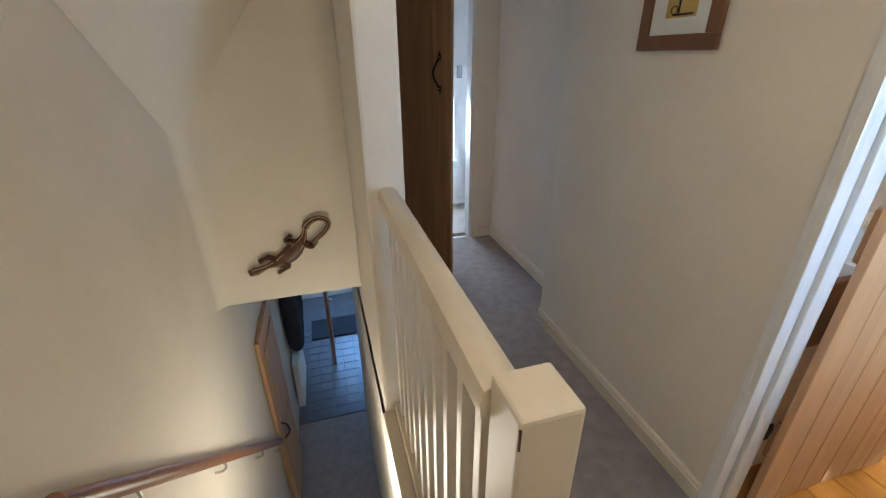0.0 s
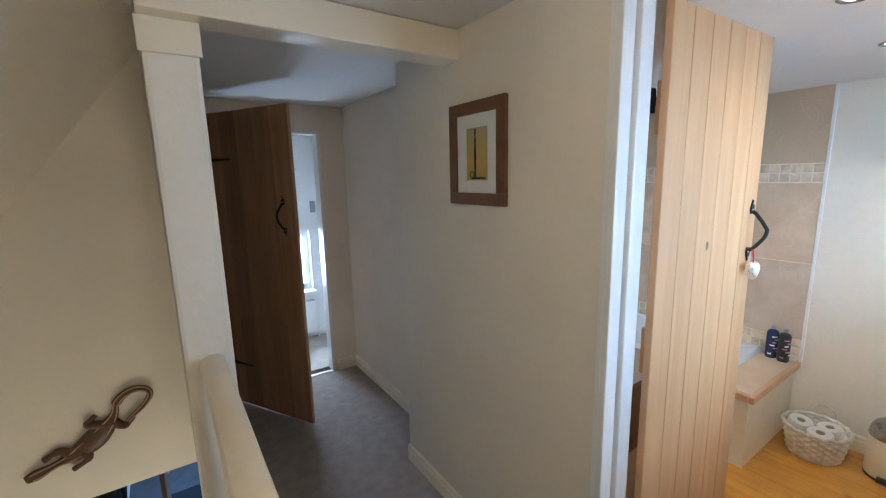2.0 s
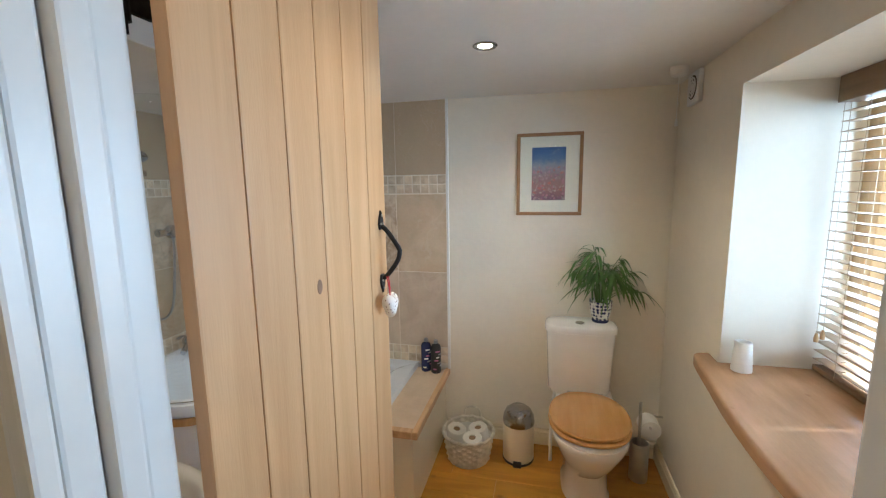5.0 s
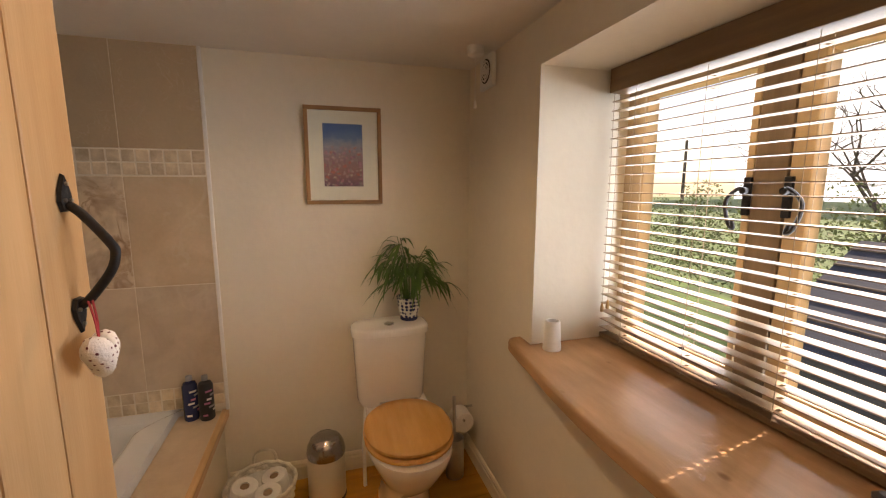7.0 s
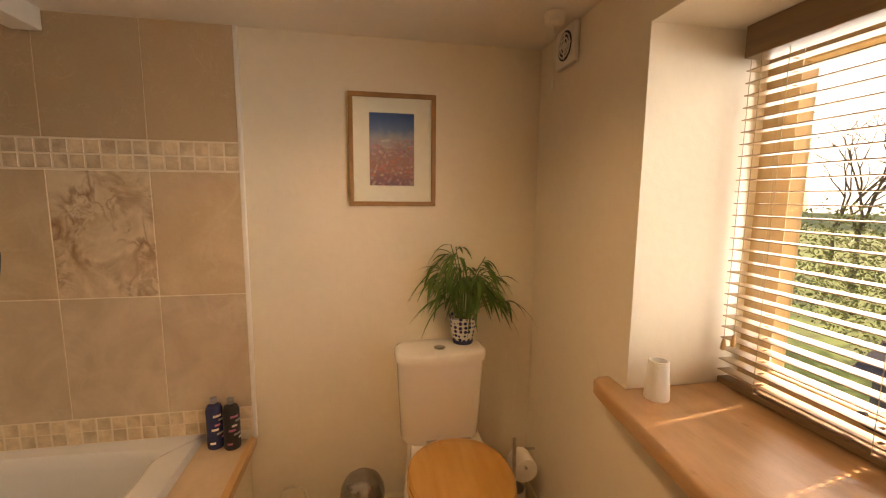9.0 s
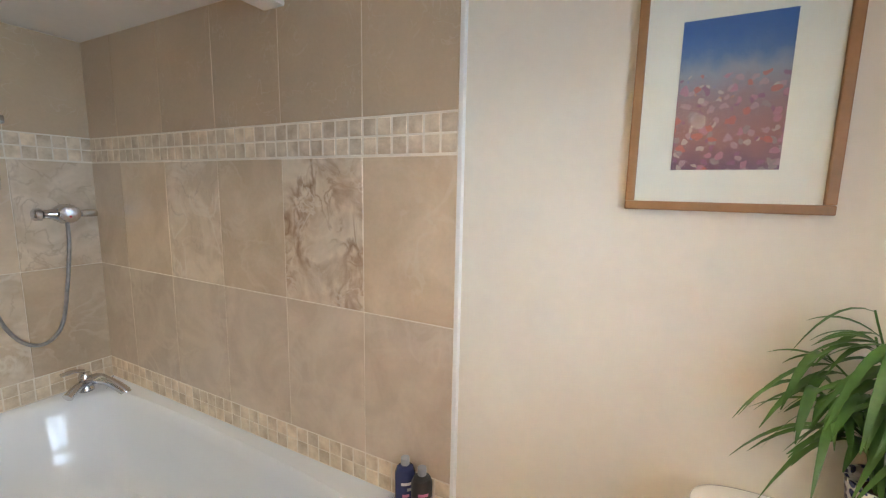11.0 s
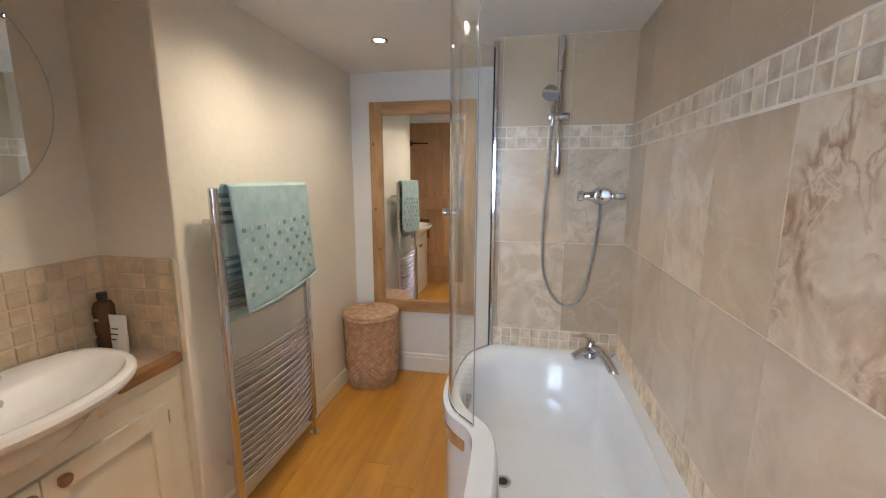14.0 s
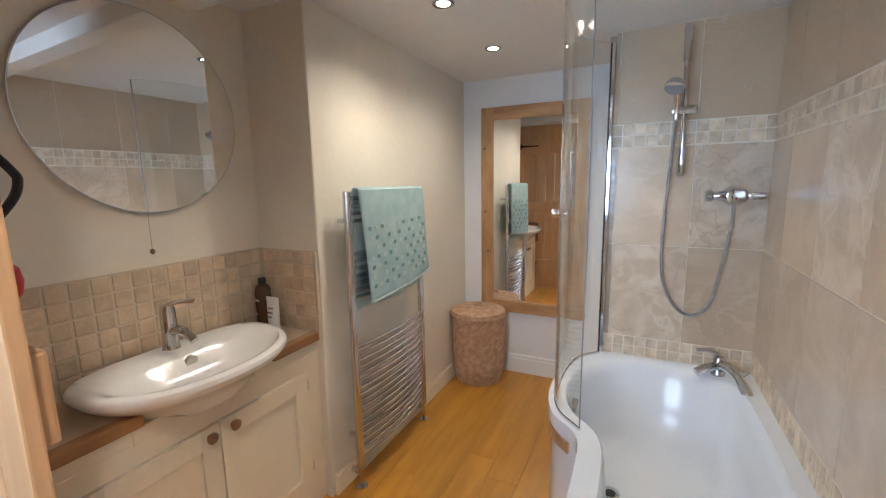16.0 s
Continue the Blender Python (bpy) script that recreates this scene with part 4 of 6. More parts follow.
plant = thing("potted_fern", PX, PY, PZ + 0.095, "dense green fern with narrow arching fronds", "plant")
for f in range(34):
    a = 2 * math.pi * f / 34 + rnd.uniform(-0.2, 0.2)
    base = Vector((PX + 0.022 * math.cos(a), PY + 0.022 * math.sin(a), PZ + 0.095))
    out = Vector((math.cos(a), math.sin(a), 0))
    reach, rise = rnd.uniform(0.02, 0.15), rnd.uniform(0.09, 0.285)
    if f % 11 == 3:
        reach, rise = 0.06, 0.31
    rise *= 1.0 - 1.8 * max(0.0, reach - 0.07)
    if out.y < -0.3:
        rise *= 0.85
        reach *= 1.1
    if out.x > 0:
        out.x *= 0.25
    hub = base + out * reach + Vector((0, 0, rise))
    stem = bent([base, base + out * reach * 0.3 + Vector((0, 0, rise * 0.65)), hub], 5)
    bm = bmesh.new()
    tube(stem, 0.0018, 5, bm)
    for q in range(8):
        b = a + rnd.uniform(-1.5, 1.5)
        way = Vector((math.cos(b), math.sin(b), rnd.uniform(0.0, 0.9))).normalized()
        L = rnd.uniform(0.08, 0.155)
        if hub.x + way.x * L < 3.335:
            blade(bm, hub - (hub - stem[-4]) * rnd.uniform(0, 1), way, L, rnd.uniform(0.5, 1.25), rnd.uniform(0.0055, 0.0085), rnd)
    for v in bm.verts:
        v.co.x = min(v.co.x, 3.34)
    part("frond", bm, LEAF, plant, smooth=True)


def framed(name, x, y0, y1, z0, z1, wood, border, mount, art, label, depth=0.018, rim=0.0):
    """A framed picture on a wall that looks to -x: moulded frame, mount, print and glass."""
    p = thing(name, x, (y0 + y1) / 2, z0, label, "picture")
    for a in ((y0, z0, y1, z0 + border), (y0, z1 - border, y1, z1), (y0, z0 + border, y0 + border, z1 - border), (y1 - border, z0 + border, y1, z1 - border)):
        part("frame_bar", box(x - depth, a[0], a[1], x, a[2], a[3], 0.003), wood, p)
    part("mount", box(x - depth * 0.5, y0 + border, z0 + border, x - 0.001, y1 - border, z1 - border), PAPER if rim == 0 else MOUNT, p, "pale mount board")
    part("print", box(x - depth * 0.5 - 0.001, mount[0], mount[1], x - depth * 0.5 + 0.0005, mount[2], mount[3]), art, p, "printed picture")
    g = part("glazing", box(x - depth * 0.72, y0 + border, z0 + border, x - depth * 0.66, y1 - border, z1 - border), GLASS, p)
    g.visible_shadow = False
    return p


framed("picture_frame", 3.349, -0.057, 0.285, 1.354, 1.79, PRINT_FRAME, 0.018, (0.03, 1.435, 0.205, 1.715), ART_FLOWERS, "oak-framed print of red flowers under blue sky", rim=1)
hp = framed("picture_frame", 1.304, 1.03, 1.352, 1.448, 1.826, FRAME_WOOD, 0.045, (1.128, 1.54, 1.248, 1.732), ART_YELLOW, "brown-framed print of a dark slender figure on yellow")
part("figure", lathe(1.2925, 1.196, 1.551, [(0.004, 0), (0.005, 0.04), (0.007, 0.09), (0.004, 0.12), (0.006, 0.135), (0.003, 0.15), (0.005, 0.175)], 8, sx=0.15), IRON, hp)
part("figure_base", box(1.292, 1.138, 1.545, 1.2935, 1.218, 1.551), IRON, hp)
part("figure_ring", tube([(1.2928, 1.215 + 0.012 * math.cos(a * 0.52), 1.561 + 0.012 * math.sin(a * 0.52)) for a in range(12)], 0.0015, 5, closed=True), IRON, hp)


# bin, basket with rolls, brush, roll holder
bn = thing("pedal_bin", 3.19, 0.25, 0, "cream pedal bin with domed chrome lid", "bin")
part("body", lathe(3.19, 0.25, 0.012, [(0.083, 0), (0.085, 0.004), (0.085, 0.20), (0.083, 0.205)]), CREAM_METAL, bn, smooth=True)
part("base", lathe(3.19, 0.25, 0.0, [(0.086, 0), (0.087, 0.006), (0.086, 0.012)]), BLACK, bn, smooth=True)
part("lid", lathe(3.19, 0.25, 0.217, [(0.086, 0), (0.087, 0.012), (0.083, 0.04), (0.069, 0.07), (0.045, 0.088), (0.001, 0.095)]), DOME, bn, "domed chrome lid", True)
part("pedal", box(3.083, 0.228, 0.006, 3.11, 0.272, 0.03, 0.004), BLACK, bn)


def woven(x, y, z, profile, strands, rows, amp, n_per=4, bm=None, sy=1.0):
    """A basket wall: rows of weavers that pass in and out round upright stakes."""
    bm = bm or bmesh.new()
    n = strands * n_per
    total = rows * 2
    rings = []
    for k in range(total + 1):
        t = k / total * (len(profile) - 1)
        i = min(int(t), len(profile) - 2)
        r = profile[i][0] + (profile[i + 1][0] - profile[i][0]) * (t - i)
        h = profile[i][1] + (profile[i + 1][1] - profile[i][1]) * (t - i)
        ring = []
        for j in range(n):
            a = 2 * math.pi * j / n
            w = amp * (math.cos(a * strands / 2 + math.pi * (k // 2)) * (1 if k % 2 else 0.1) + (0.6 if k % 2 else 0))
            ring.append(bm.verts.new((x + (r + w) * math.cos(a), y + sy * (r + w) * math.sin(a), z + h)))
        rings.append(ring)
    for a, b in zip(rings, rings[1:]):
        for j in range(n):
            bm.faces.new((a[j], a[(j + 1) % n], b[(j + 1) % n], b[j]))
    bm.faces.new(list(reversed(rings[0])))
    return bm


bk = thing("wicker_basket", 3.14, 0.53, 0, "round white wicker basket holding toilet rolls", "basket")
BX, BY = 3.14, 0.525
part("weave", woven(BX, BY, 0.0, [(0.115, 0.0), (0.13, 0.08), (0.14, 0.155)], 30, 9, 0.004), WHITE_WICKER, bk, smooth=True)
part("rim", tube([(BX + 0.142 * math.cos(a * 0.2094), BY + 0.142 * math.sin(a * 0.2094), 0.158 + 0.003 * math.cos(a * math.pi)) for a in range(30)], 0.009, 8, closed=True), WHITE_WICKER, bk, smooth=True)
part("lining", lathe(BX, BY, 0.01, [(0.11, 0), (0.125, 0.09), (0.13, 0.12), (0.118, 0.09), (0.1, 0.05), (0.001, 0.045)]), PAPER, bk, smooth=True)
part("handle", tube(bent([(BX + 0.14, BY - 0.05, 0.155), (BX + 0.135, BY - 0.04, 0.21), (BX + 0.13, BY, 0.23), (BX + 0.135, BY + 0.04, 0.21), (BX + 0.14, BY + 0.05, 0.155)]), 0.006, 6), WHITE_WICKER, bk, smooth=True)


def paper_roll(x, y, z, m=None):
    r = tagged(part("toilet_roll", lathe(0, 0, 0, [(0.02, 0), (0.05, 0), (0.054, 0.005), (0.054, 0.09), (0.05, 0.095), (0.02, 0.095), (0.019, 0.05), (0.02, 0.0)], 28), PAPER, smooth=True), "white toilet paper roll in the basket", "toilet roll", "rolls in the basket")
    r.matrix_world = m or pose(x, y, z)
    c = part("core", lathe(0, 0, 0.004, [(0.0185, 0), (0.0185, 0.086), (0.001, 0.086)], 16), CARDBOARD, r, "brown card core", local=True)
    return r


paper_roll(3.09, 0.50, 0.075, pose(3.075, 0.49, 0.075, 0, -8, 0))
paper_roll(3.18, 0.47, 0.08, pose(3.17, 0.465, 0.078, -6, -6, 0))
paper_roll(3.15, 0.585, 0.08, pose(3.135, 0.60, 0.08, 8, -8, 0))

br = thing("toilet_brush", 3.15, -0.365, 0, "steel toilet brush in a round holder", "toilet brush")
part("holder", lathe(3.15, -0.365, 0, [(0.045, 0), (0.045, 0.20), (0.041, 0.205), (0.038, 0.20), (0.037, 0.05), (0.001, 0.04)]), STEEL, br, smooth=True)
part("handle", tube([(3.15, -0.365, 0.05), (3.15, -0.362, 0.25), (3.152, -0.36, 0.42)], 0.008, 10), STEEL, br, smooth=True)
rh = thing("roll_holder", 3.13, -0.47, 0.29, "toilet roll on a wall holder", "roll holder")
part("arm", tube(bent([(3.265, -0.497, 0.29), (3.265, -0.43, 0.29), (3.245, -0.41, 0.29), (3.14, -0.41, 0.29)]), 0.006, 8), CHROME, rh, smooth=True)
part("roll", cyl((3.15, -0.415, 0.27), (3.245, -0.415, 0.27), 0.05, n=24, bevel=0.004), PAPER, rh, "white paper roll", True)

# extractor fan and pull cord
fan = thing("extractor_fan", 3.10, -0.5, 1.87, "square white extractor fan with round grille", "extractor fan")
part("plate", box(3.03, -0.498, 1.855, 3.17, -0.478, 2.0 - 0.01, 0.006), WHITE, fan)
part("hole", cyl((3.10, -0.479, 1.925), (3.10, -0.4765, 1.925), 0.05, n=28), BLACK, fan)
for r in (0.012, 0.026, 0.04):
    part("grille_ring", tube([(3.10 + r * math.cos(a * 0.2618), -0.475, 1.925 + r * math.sin(a * 0.2618)) for a in range(24)], 0.003, 6, closed=True), WHITE, fan)
part("grille_bar", box(3.055, -0.4765, 1.922, 3.145, -0.4725, 1.928), WHITE, fan)
part("grille_bar", box(3.097, -0.4768, 1.88, 3.103, -0.4732, 1.97), WHITE, fan)
pull = thing("pull_cord", 3.02, -0.40, 1.95, "white ceiling pull switch with cord", "pull switch")
part("rose", lathe(3.02, -0.40, 1.955, [(0.02, 0), (0.032, 0.008), (0.036, 0.039), (0.001, 0.0395)]), WHITE, pull, smooth=True)
part("cord", tube([(3.02, -0.40, 1.955), (3.02, -0.40, 1.78)], 0.0014, 6), WHITE, pull)
part("cord_pull", lathe(3.02, -0.40, 1.755, [(0.003, 0.03), (0.006, 0.015), (0.007, 0.0), (0.001, 0.0)], 12), WHITE, pull, smooth=True)

# ---- window ----
win = tagged(thing("window_1", 2.13, -0.87, 0.86), "oak two-light casement window", "window", "", "structure")
WY0, WY1 = -0.915, -0.865
part("frame", box(WX0, WY0, 0.85, WX0 + 0.05, WY1, WZ1), WINDOW_OAK, win)
part("frame", box(WX1 - 0.05, WY0, 0.85, WX1, WY1, WZ1), WINDOW_OAK, win)
part("frame", box(WX0 + 0.05, WY0, WZ1 - 0.045, WX1 - 0.05, WY1, WZ1), WINDOW_OAK, win)
part("frame", box(WX0 + 0.05, WY0, 0.85, WX1 - 0.05, WY1, 0.885), WINDOW_OAK, win)
part("mullion", box(2.092, WY0, 0.885, 2.172, WY1 + 0.014, WZ1 - 0.045, 0.003), MULLION_OAK_SHADED, win)
for a, b, wa, wb in ((WX0 + 0.05, 2.09, 0.06, 0.05), (2.174, WX1 - 0.05, 0.022, 0.054)):
    sash = part("sash", box(a + 0.002, WY0 + 0.01, 0.887, a + wa, WY1 + 0.012, WZ1 - 0.047, 0.004), WINDOW_OAK, win)
    part("stile", box(b - wb, WY0 + 0.01, 0.887, b - 0.002, WY1 + 0.012, WZ1 - 0.047, 0.004), WINDOW_OAK, sash)
    part("rail", box(a + wa, WY0 + 0.01, 0.887, b - wb, WY1 + 0.012, 0.93, 0.004), WINDOW_OAK, sash)
    part("rail", box(a + wa, WY0 + 0.01, WZ1 - 0.105, b - wb, WY1 + 0.012, WZ1 - 0.047, 0.004), WINDOW_OAK, sash)
    pane = part("pane", box(a + wa - 0.007, -0.894, 0.925, b - wb + 0.007, -0.89, WZ1 - 0.10), GLASS, sash)
    pane.visible_shadow = False
for sx, d in ((2.055, -1), (2.215, 1)):
    x0 = 2.132 + d * 0.05
    cat = part("latch", box(x0 - 0.010, WY1 + 0.012, 1.36, x0 + 0.010, WY1 + 0.022, 1.46, 0.003), IRON, win, "black iron latch with curled tail")
    part("latch_arm", tube(bent([(x0, WY1 + 0.03, 1.425), (x0 + d * 0.012, WY1 + 0.034, 1.43), (x0 + d * 0.040, WY1 + 0.034, 1.405), (x0 + d * 0.043, WY1 + 0.034, 1.375), (x0 + d * 0.030, WY1 + 0.034, 1.335), (x0 + d * 0.016, WY1 + 0.034, 1.325), (x0 + d * 0.02, WY1 + 0.034, 1.342), (x0 + d * 0.022, WY1 + 0.034, 1.348)]), 0.0052, 8), IRON, cat, smooth=True)
    part("latch_pin", cyl((x0, WY1 + 0.012, 1.425), (x0, WY1 + 0.036, 1.425), 0.009, n=12), IRON, cat)
part("stay", tube(bent([(2.20, -0.852, 0.905), (2.25, -0.846, 0.908), (2.33, -0.846, 0.908), (2.345, -0.846, 0.925), (2.33, -0.846, 0.932)]), 0.005, 8), IRON, win, "black iron window stay")

# sill board with a wavy front edge
front = [(2.752, -0.50), (2.745, -0.452), (2.70, -0.43), (2.5, -0.408), (2.3, -0.388), (2.1, -0.381), (1.9, -0.388), (1.7, -0.385), (1.56, -0.40), (1.55, -0.499)]
edge = [(v.x, v.y) for v in bent([(x, y, 0) for x, y in front], 5)]
sill = structure("window_sill", prism(edge + [(1.60, -0.499), (1.60, -0.864), (2.665, -0.864), (2.665, -0.499)], 0.822, 0.86, bevel=0.012), SILL_WOOD, "oak window board with a waney front edge", True)

# venetian blind
blind = thing("venetian_blind", 2.13, -0.79, 0.86, "brown wooden venetian blind with open slats", "blind")
BX0, BX1, BYC = 1.615, 2.650, -0.80
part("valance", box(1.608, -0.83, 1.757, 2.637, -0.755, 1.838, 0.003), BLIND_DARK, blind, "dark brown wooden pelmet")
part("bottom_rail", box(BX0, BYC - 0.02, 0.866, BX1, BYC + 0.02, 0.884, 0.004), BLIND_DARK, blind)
CORDS = [1.75, 2.011, 2.272, 2.535]
bm = bmesh.new()
cuts = [BX0] + [c for q in CORDS for c in (q - 0.005, q + 0.005)] + [BX1]
for k in range(len(cuts) - 1):
    if k % 2 == 0:
        box(cuts[k], -0.020, -0.0013, cuts[k + 1], 0.020, 0.0013, bm=bm)
    else:
        box(cuts[k], -0.020, -0.0013, cuts[k + 1], -0.008, 0.0013, bm=bm)
        box(cuts[k], 0.008, -0.0013, cuts[k + 1], 0.020, 0.0013, bm=bm)
bmesh.ops.remove_doubles(bm, verts=bm.verts, dist=0.0001)
slat0 = part("slat", bm, BLIND, blind, local=True)
slat0.location = Vector((0, BYC, 0.905)) - place_of(blind)
for k in range(1, 28):
    s = new("slat", slat0.data)
    s.parent = blind
    s.location = Vector((0, BYC, 0.905 + 0.0318 * k)) - place_of(blind)
for q in CORDS:
    for yy in (-0.021, 0.021):
        part("ladder_cord", tube([(q, BYC + yy, 0.88), (q, BYC + yy, 1.80)], 0.0009, 4), CORD, blind)
for q, z in ((2.60, 1.02), (2.63, 1.0)):
    part("pull_cord", tube([(q, -0.772, z), (q, -0.772, 1.80)], 0.001, 4), CORD, blind)
    part("cord_tassel", lathe(q, -0.772, z - 0.03, [(0.007, 0), (0.007, 0.015), (0.003, 0.032)], 10), PINE, blind, smooth=True)
tagged(part("card_tube", lathe(2.60, -0.545, 0.86, [(0.032, 0), (0.0325, 0.002), (0.026, 0.103), (0.025, 0.105), (0.0205, 0.105), (0.020, 0.06), (0.001, 0.05)], 24), PAPER, smooth=True), "nearly empty white paper roll standing on the sill", "paper roll")
for px, py, pr in ((1.775, -0.735, 0.022), (1.745, -0.70, 0.024), (1.735, -0.755, 0.02)):
    tagged(part("pebble", loft([(px, py, pr * 0.5, pr * 0.4, 0.86), (px, py, pr, pr * 0.75, 0.867), (px, py, pr * 1.02, pr * 0.78, 0.874), (px, py, pr * 0.6, pr * 0.45, 0.882)], n=16), PEBBLE, smooth=True), "smooth dark pebble on the window board", "pebble", "pebbles on the sill")

# ---- vanity corner ----
VY0, VY1, VX = 0.70, 1.565, 1.688
van = thing("vanity_unit", 1.55, 1.13, 0, "cream painted vanity cupboard with two panelled doors", "vanity unit")
part("body", box(1.407, VY0, 0.0, 1.672, VY1, 0.645), GLOSS, van)
part("front_frame", box(1.672, VY0, 0.60, 1.684, VY1, 0.66), GLOSS, van)
part("front_frame", box(1.66, VY0, 0.661, 1.684, 0.90, 0.7035), GLOSS, van)
part("front_frame", box(1.66, 1.28, 0.661, 1.684, VY1, 0.7035), GLOSS, van)
part("front_frame", box(1.672, VY0, 0.0, 1.684, VY1, 0.09), GLOSS, van)
part("front_frame", box(1.672, VY0, 0.09, 1.684, 0.735, 0.60), GLOSS, van)
part("front_frame", box(1.672, 1.49, 0.09, 1.684, VY1, 0.60), GLOSS, van)
for y0, y1, ky in ((0.738, 1.110, 1.075), (1.114, 1.487, 1.155)):
    dr = part("door", box(1.674, y0, 0.093, 1.682, y1, 0.597), GLOSS, van)
    for a in ((y0, 0.093, y0 + 0.06, 0.597), (y1 - 0.06, 0.093, y1, 0.597), (y0 + 0.06, 0.093, y1 - 0.06, 0.16), (y0 + 0.06, 0.53, y1 - 0.06, 0.597)):
        part("door_rail", box(1.678, a[0], a[1], 1.694, a[2], a[3], 0.002), GLOSS, dr)
    part("knob", tube([(1.694, ky, 0.568), (1.702, ky, 0.568), (1.707, ky, 0.568), (1.714, ky, 0.568), (1.719, ky, 0.568)], [0.008, 0.009, 0.017, 0.018, 0.012], 18), KNOB_WOOD, dr, "round dark wooden knob", True)
for z in (0.17, 0.52):
    part("hinge", box(1.688, 1.4865, z, 1.696, 1.4905, z + 0.045), STEEL, van)
ctop = thing("worktop", 1.55, 1.13, 0.705, "tiled vanity top with oak front edging", "worktop")
for y0, y1 in ((VY0, 0.905), (1.335, VY1)):
    part("top", box(1.45, y0, 0.706, 1.665, y1, 0.738), STONE_TOP, ctop, "beige stone tiles")
    part("edging", box(1.665, y0, 0.704, 1.70, y1 + 0.001, 0.742, 0.006), RAIL_WOOD2, ctop, "oak edging")
part("under_rail", box(1.662, 0.88, 0.655, 1.688, 1.275, 0.7025), GLOSS, ctop)
part("top", box(1.4126, VY0, 0.706, 1.4495, VY1, 0.738), STONE_TOP, ctop, "beige stone tiles")
up = tagged(part("end_panel", box(1.50, 0.672, 0.60, 1.715, 0.698, 0.835, 0.006), RAIL_WOOD), "upright oak end board beside the vanity top", "panel")

# splashback of small stone tiles
PITCH = 0.0545
splash_w = structure("splashback_west", box(1.4055, VY0, 0.738, 1.4125, 1.565, 0.74 + 6 * PITCH + 0.004), SPLASH_GROUT, "tumbled stone splashback behind the basin")
splash_n = structure("splashback_north", box(1.4125, 1.5585, 0.738, 1.705, 1.5665, 0.74 + 6 * PITCH + 0.004), SPLASH_GROUT, "tumbled stone splashback on the return wall")
sm_w, sm_n = mosaic_mesh(0.009, PITCH - 0.0045, PITCH - 0.0045, SPLASH), mosaic_mesh(PITCH - 0.0045, 0.009, PITCH - 0.0045, SPLASH)
for r in range(6):
    z = 0.742 + PITCH * (r + 0.5)
    for k in range(15):
        piece(sm_w, splash_w, 1.4105, 1.552 - PITCH * (k + 0.5), z)
    for k in range(5):
        piece(sm_n, splash_n, 1.425 + PITCH * (k + 0.5), 1.5605, z)
part("tile_edge", box(1.703, 1.555, 0.742, 1.712, 1.5668, 0.742 + 6 * PITCH), SPLASH_GROUT, splash_n)

# basin
bs = thing("wash_basin", 1.63, 1.09, 0.74, "white oval semi-recessed ceramic wash basin", "basin")
BCY = 1.113


def half_round(xc, yc, back, front, half, z, n=72):
    """A level ring with a squarish back towards the wall and a round front."""
    ring = []
    for i in range(n):
        a = 2 * math.pi * i / n
        c, q = math.cos(a), math.sin(a)
        if c < 0:
            ring.append((xc + back * math.copysign(abs(c) ** 0.6, c), yc + half * math.copysign(abs(q) ** 0.72, q), z))
        else:
            ring.append((xc + front * c ** 0.95, yc + half * math.copysign(abs(q) ** 0.93, q), z))
    return ring


BOWL = [(1.62, 0.10, 0.09, 0.13, 0.665), (1.61, 0.13, 0.125, 0.20, 0.70), (1.60, 0.14, 0.17, 0.248, 0.735), (1.592, 0.145, 0.215, 0.290, 0.760),
        (1.588, 0.146, 0.238, 0.305, 0.776), (1.588, 0.146, 0.245, 0.310, 0.790), (1.588, 0.144, 0.242, 0.307, 0.802), (1.588, 0.138, 0.232, 0.298, 0.809),
        (1.60, 0.125, 0.208, 0.280, 0.809), (1.645, 0.105, 0.148, 0.258, 0.803), (1.658, 0.098, 0.126, 0.240, 0.788), (1.664, 0.08, 0.092, 0.175, 0.745), (1.664, 0.05, 0.055, 0.10, 0.722), (1.664, 0.02, 0.02, 0.03, 0.714)]
bm = skin([half_round(x, BCY, b, f, h, z) for x, b, f, h, z in BOWL])
bm.faces.new(list(reversed([v for v in bm.verts][:72])))
bmesh.ops.recalc_face_normals(bm, faces=bm.faces)
part("bowl", bm, CERAMIC, bs, smooth=True)
part("overflow", cyl((1.562, BCY + 0.01, 0.778), (1.576, BCY + 0.01, 0.774), 0.019, n=24, bevel=0.002), STEEL, bs, "round steel overflow", True)
bt = thing("basin_tap", 1.50, 1.10, 0.80, "chrome basin mixer tap with lever", "tap")
part("body", lathe(1.49, 1.113, 0.809, [(0.027, 0), (0.025, 0.006), (0.0235, 0.03), (0.0235, 0.125), (0.0225, 0.132), (0.018, 0.145), (0.001, 0.148)]), CHROME, bt, smooth=True)
part("spout", tube(bent([(1.498, 1.115, 0.865), (1.535, 1.118, 0.875), (1.57, 1.122, 0.863), (1.595, 1.125, 0.845)]), [0.016] * 14 + [0.013] * 11, 14), CHROME, bt, smooth=True)
part("lever", tube(bent([(1.49, 1.113, 0.954), (1.525, 1.132, 0.964), (1.565, 1.155, 0.965)]), 0.0085, 10, flat=0.5), CHROME, bt, smooth=True)
bottle(1.455, 1.515, 0.738, 0.031, 0.215, AMBER, "dark amber hand wash bottle with black label", [PAPER, BLACK, MOUNT, PINE, BLACK], BLACK, 0.4)
TX, TYB = 1.53, 1.495
ctube = thing("cream_tube", TX, TYB, 0.738, "white squeezy cream tube standing on its cap", "tube")
part("cap", lathe(TX, TYB, 0.738, [(0.021, 0), (0.021, 0.024), (0.001, 0.025)], 18), WHITE, ctube, smooth=True)
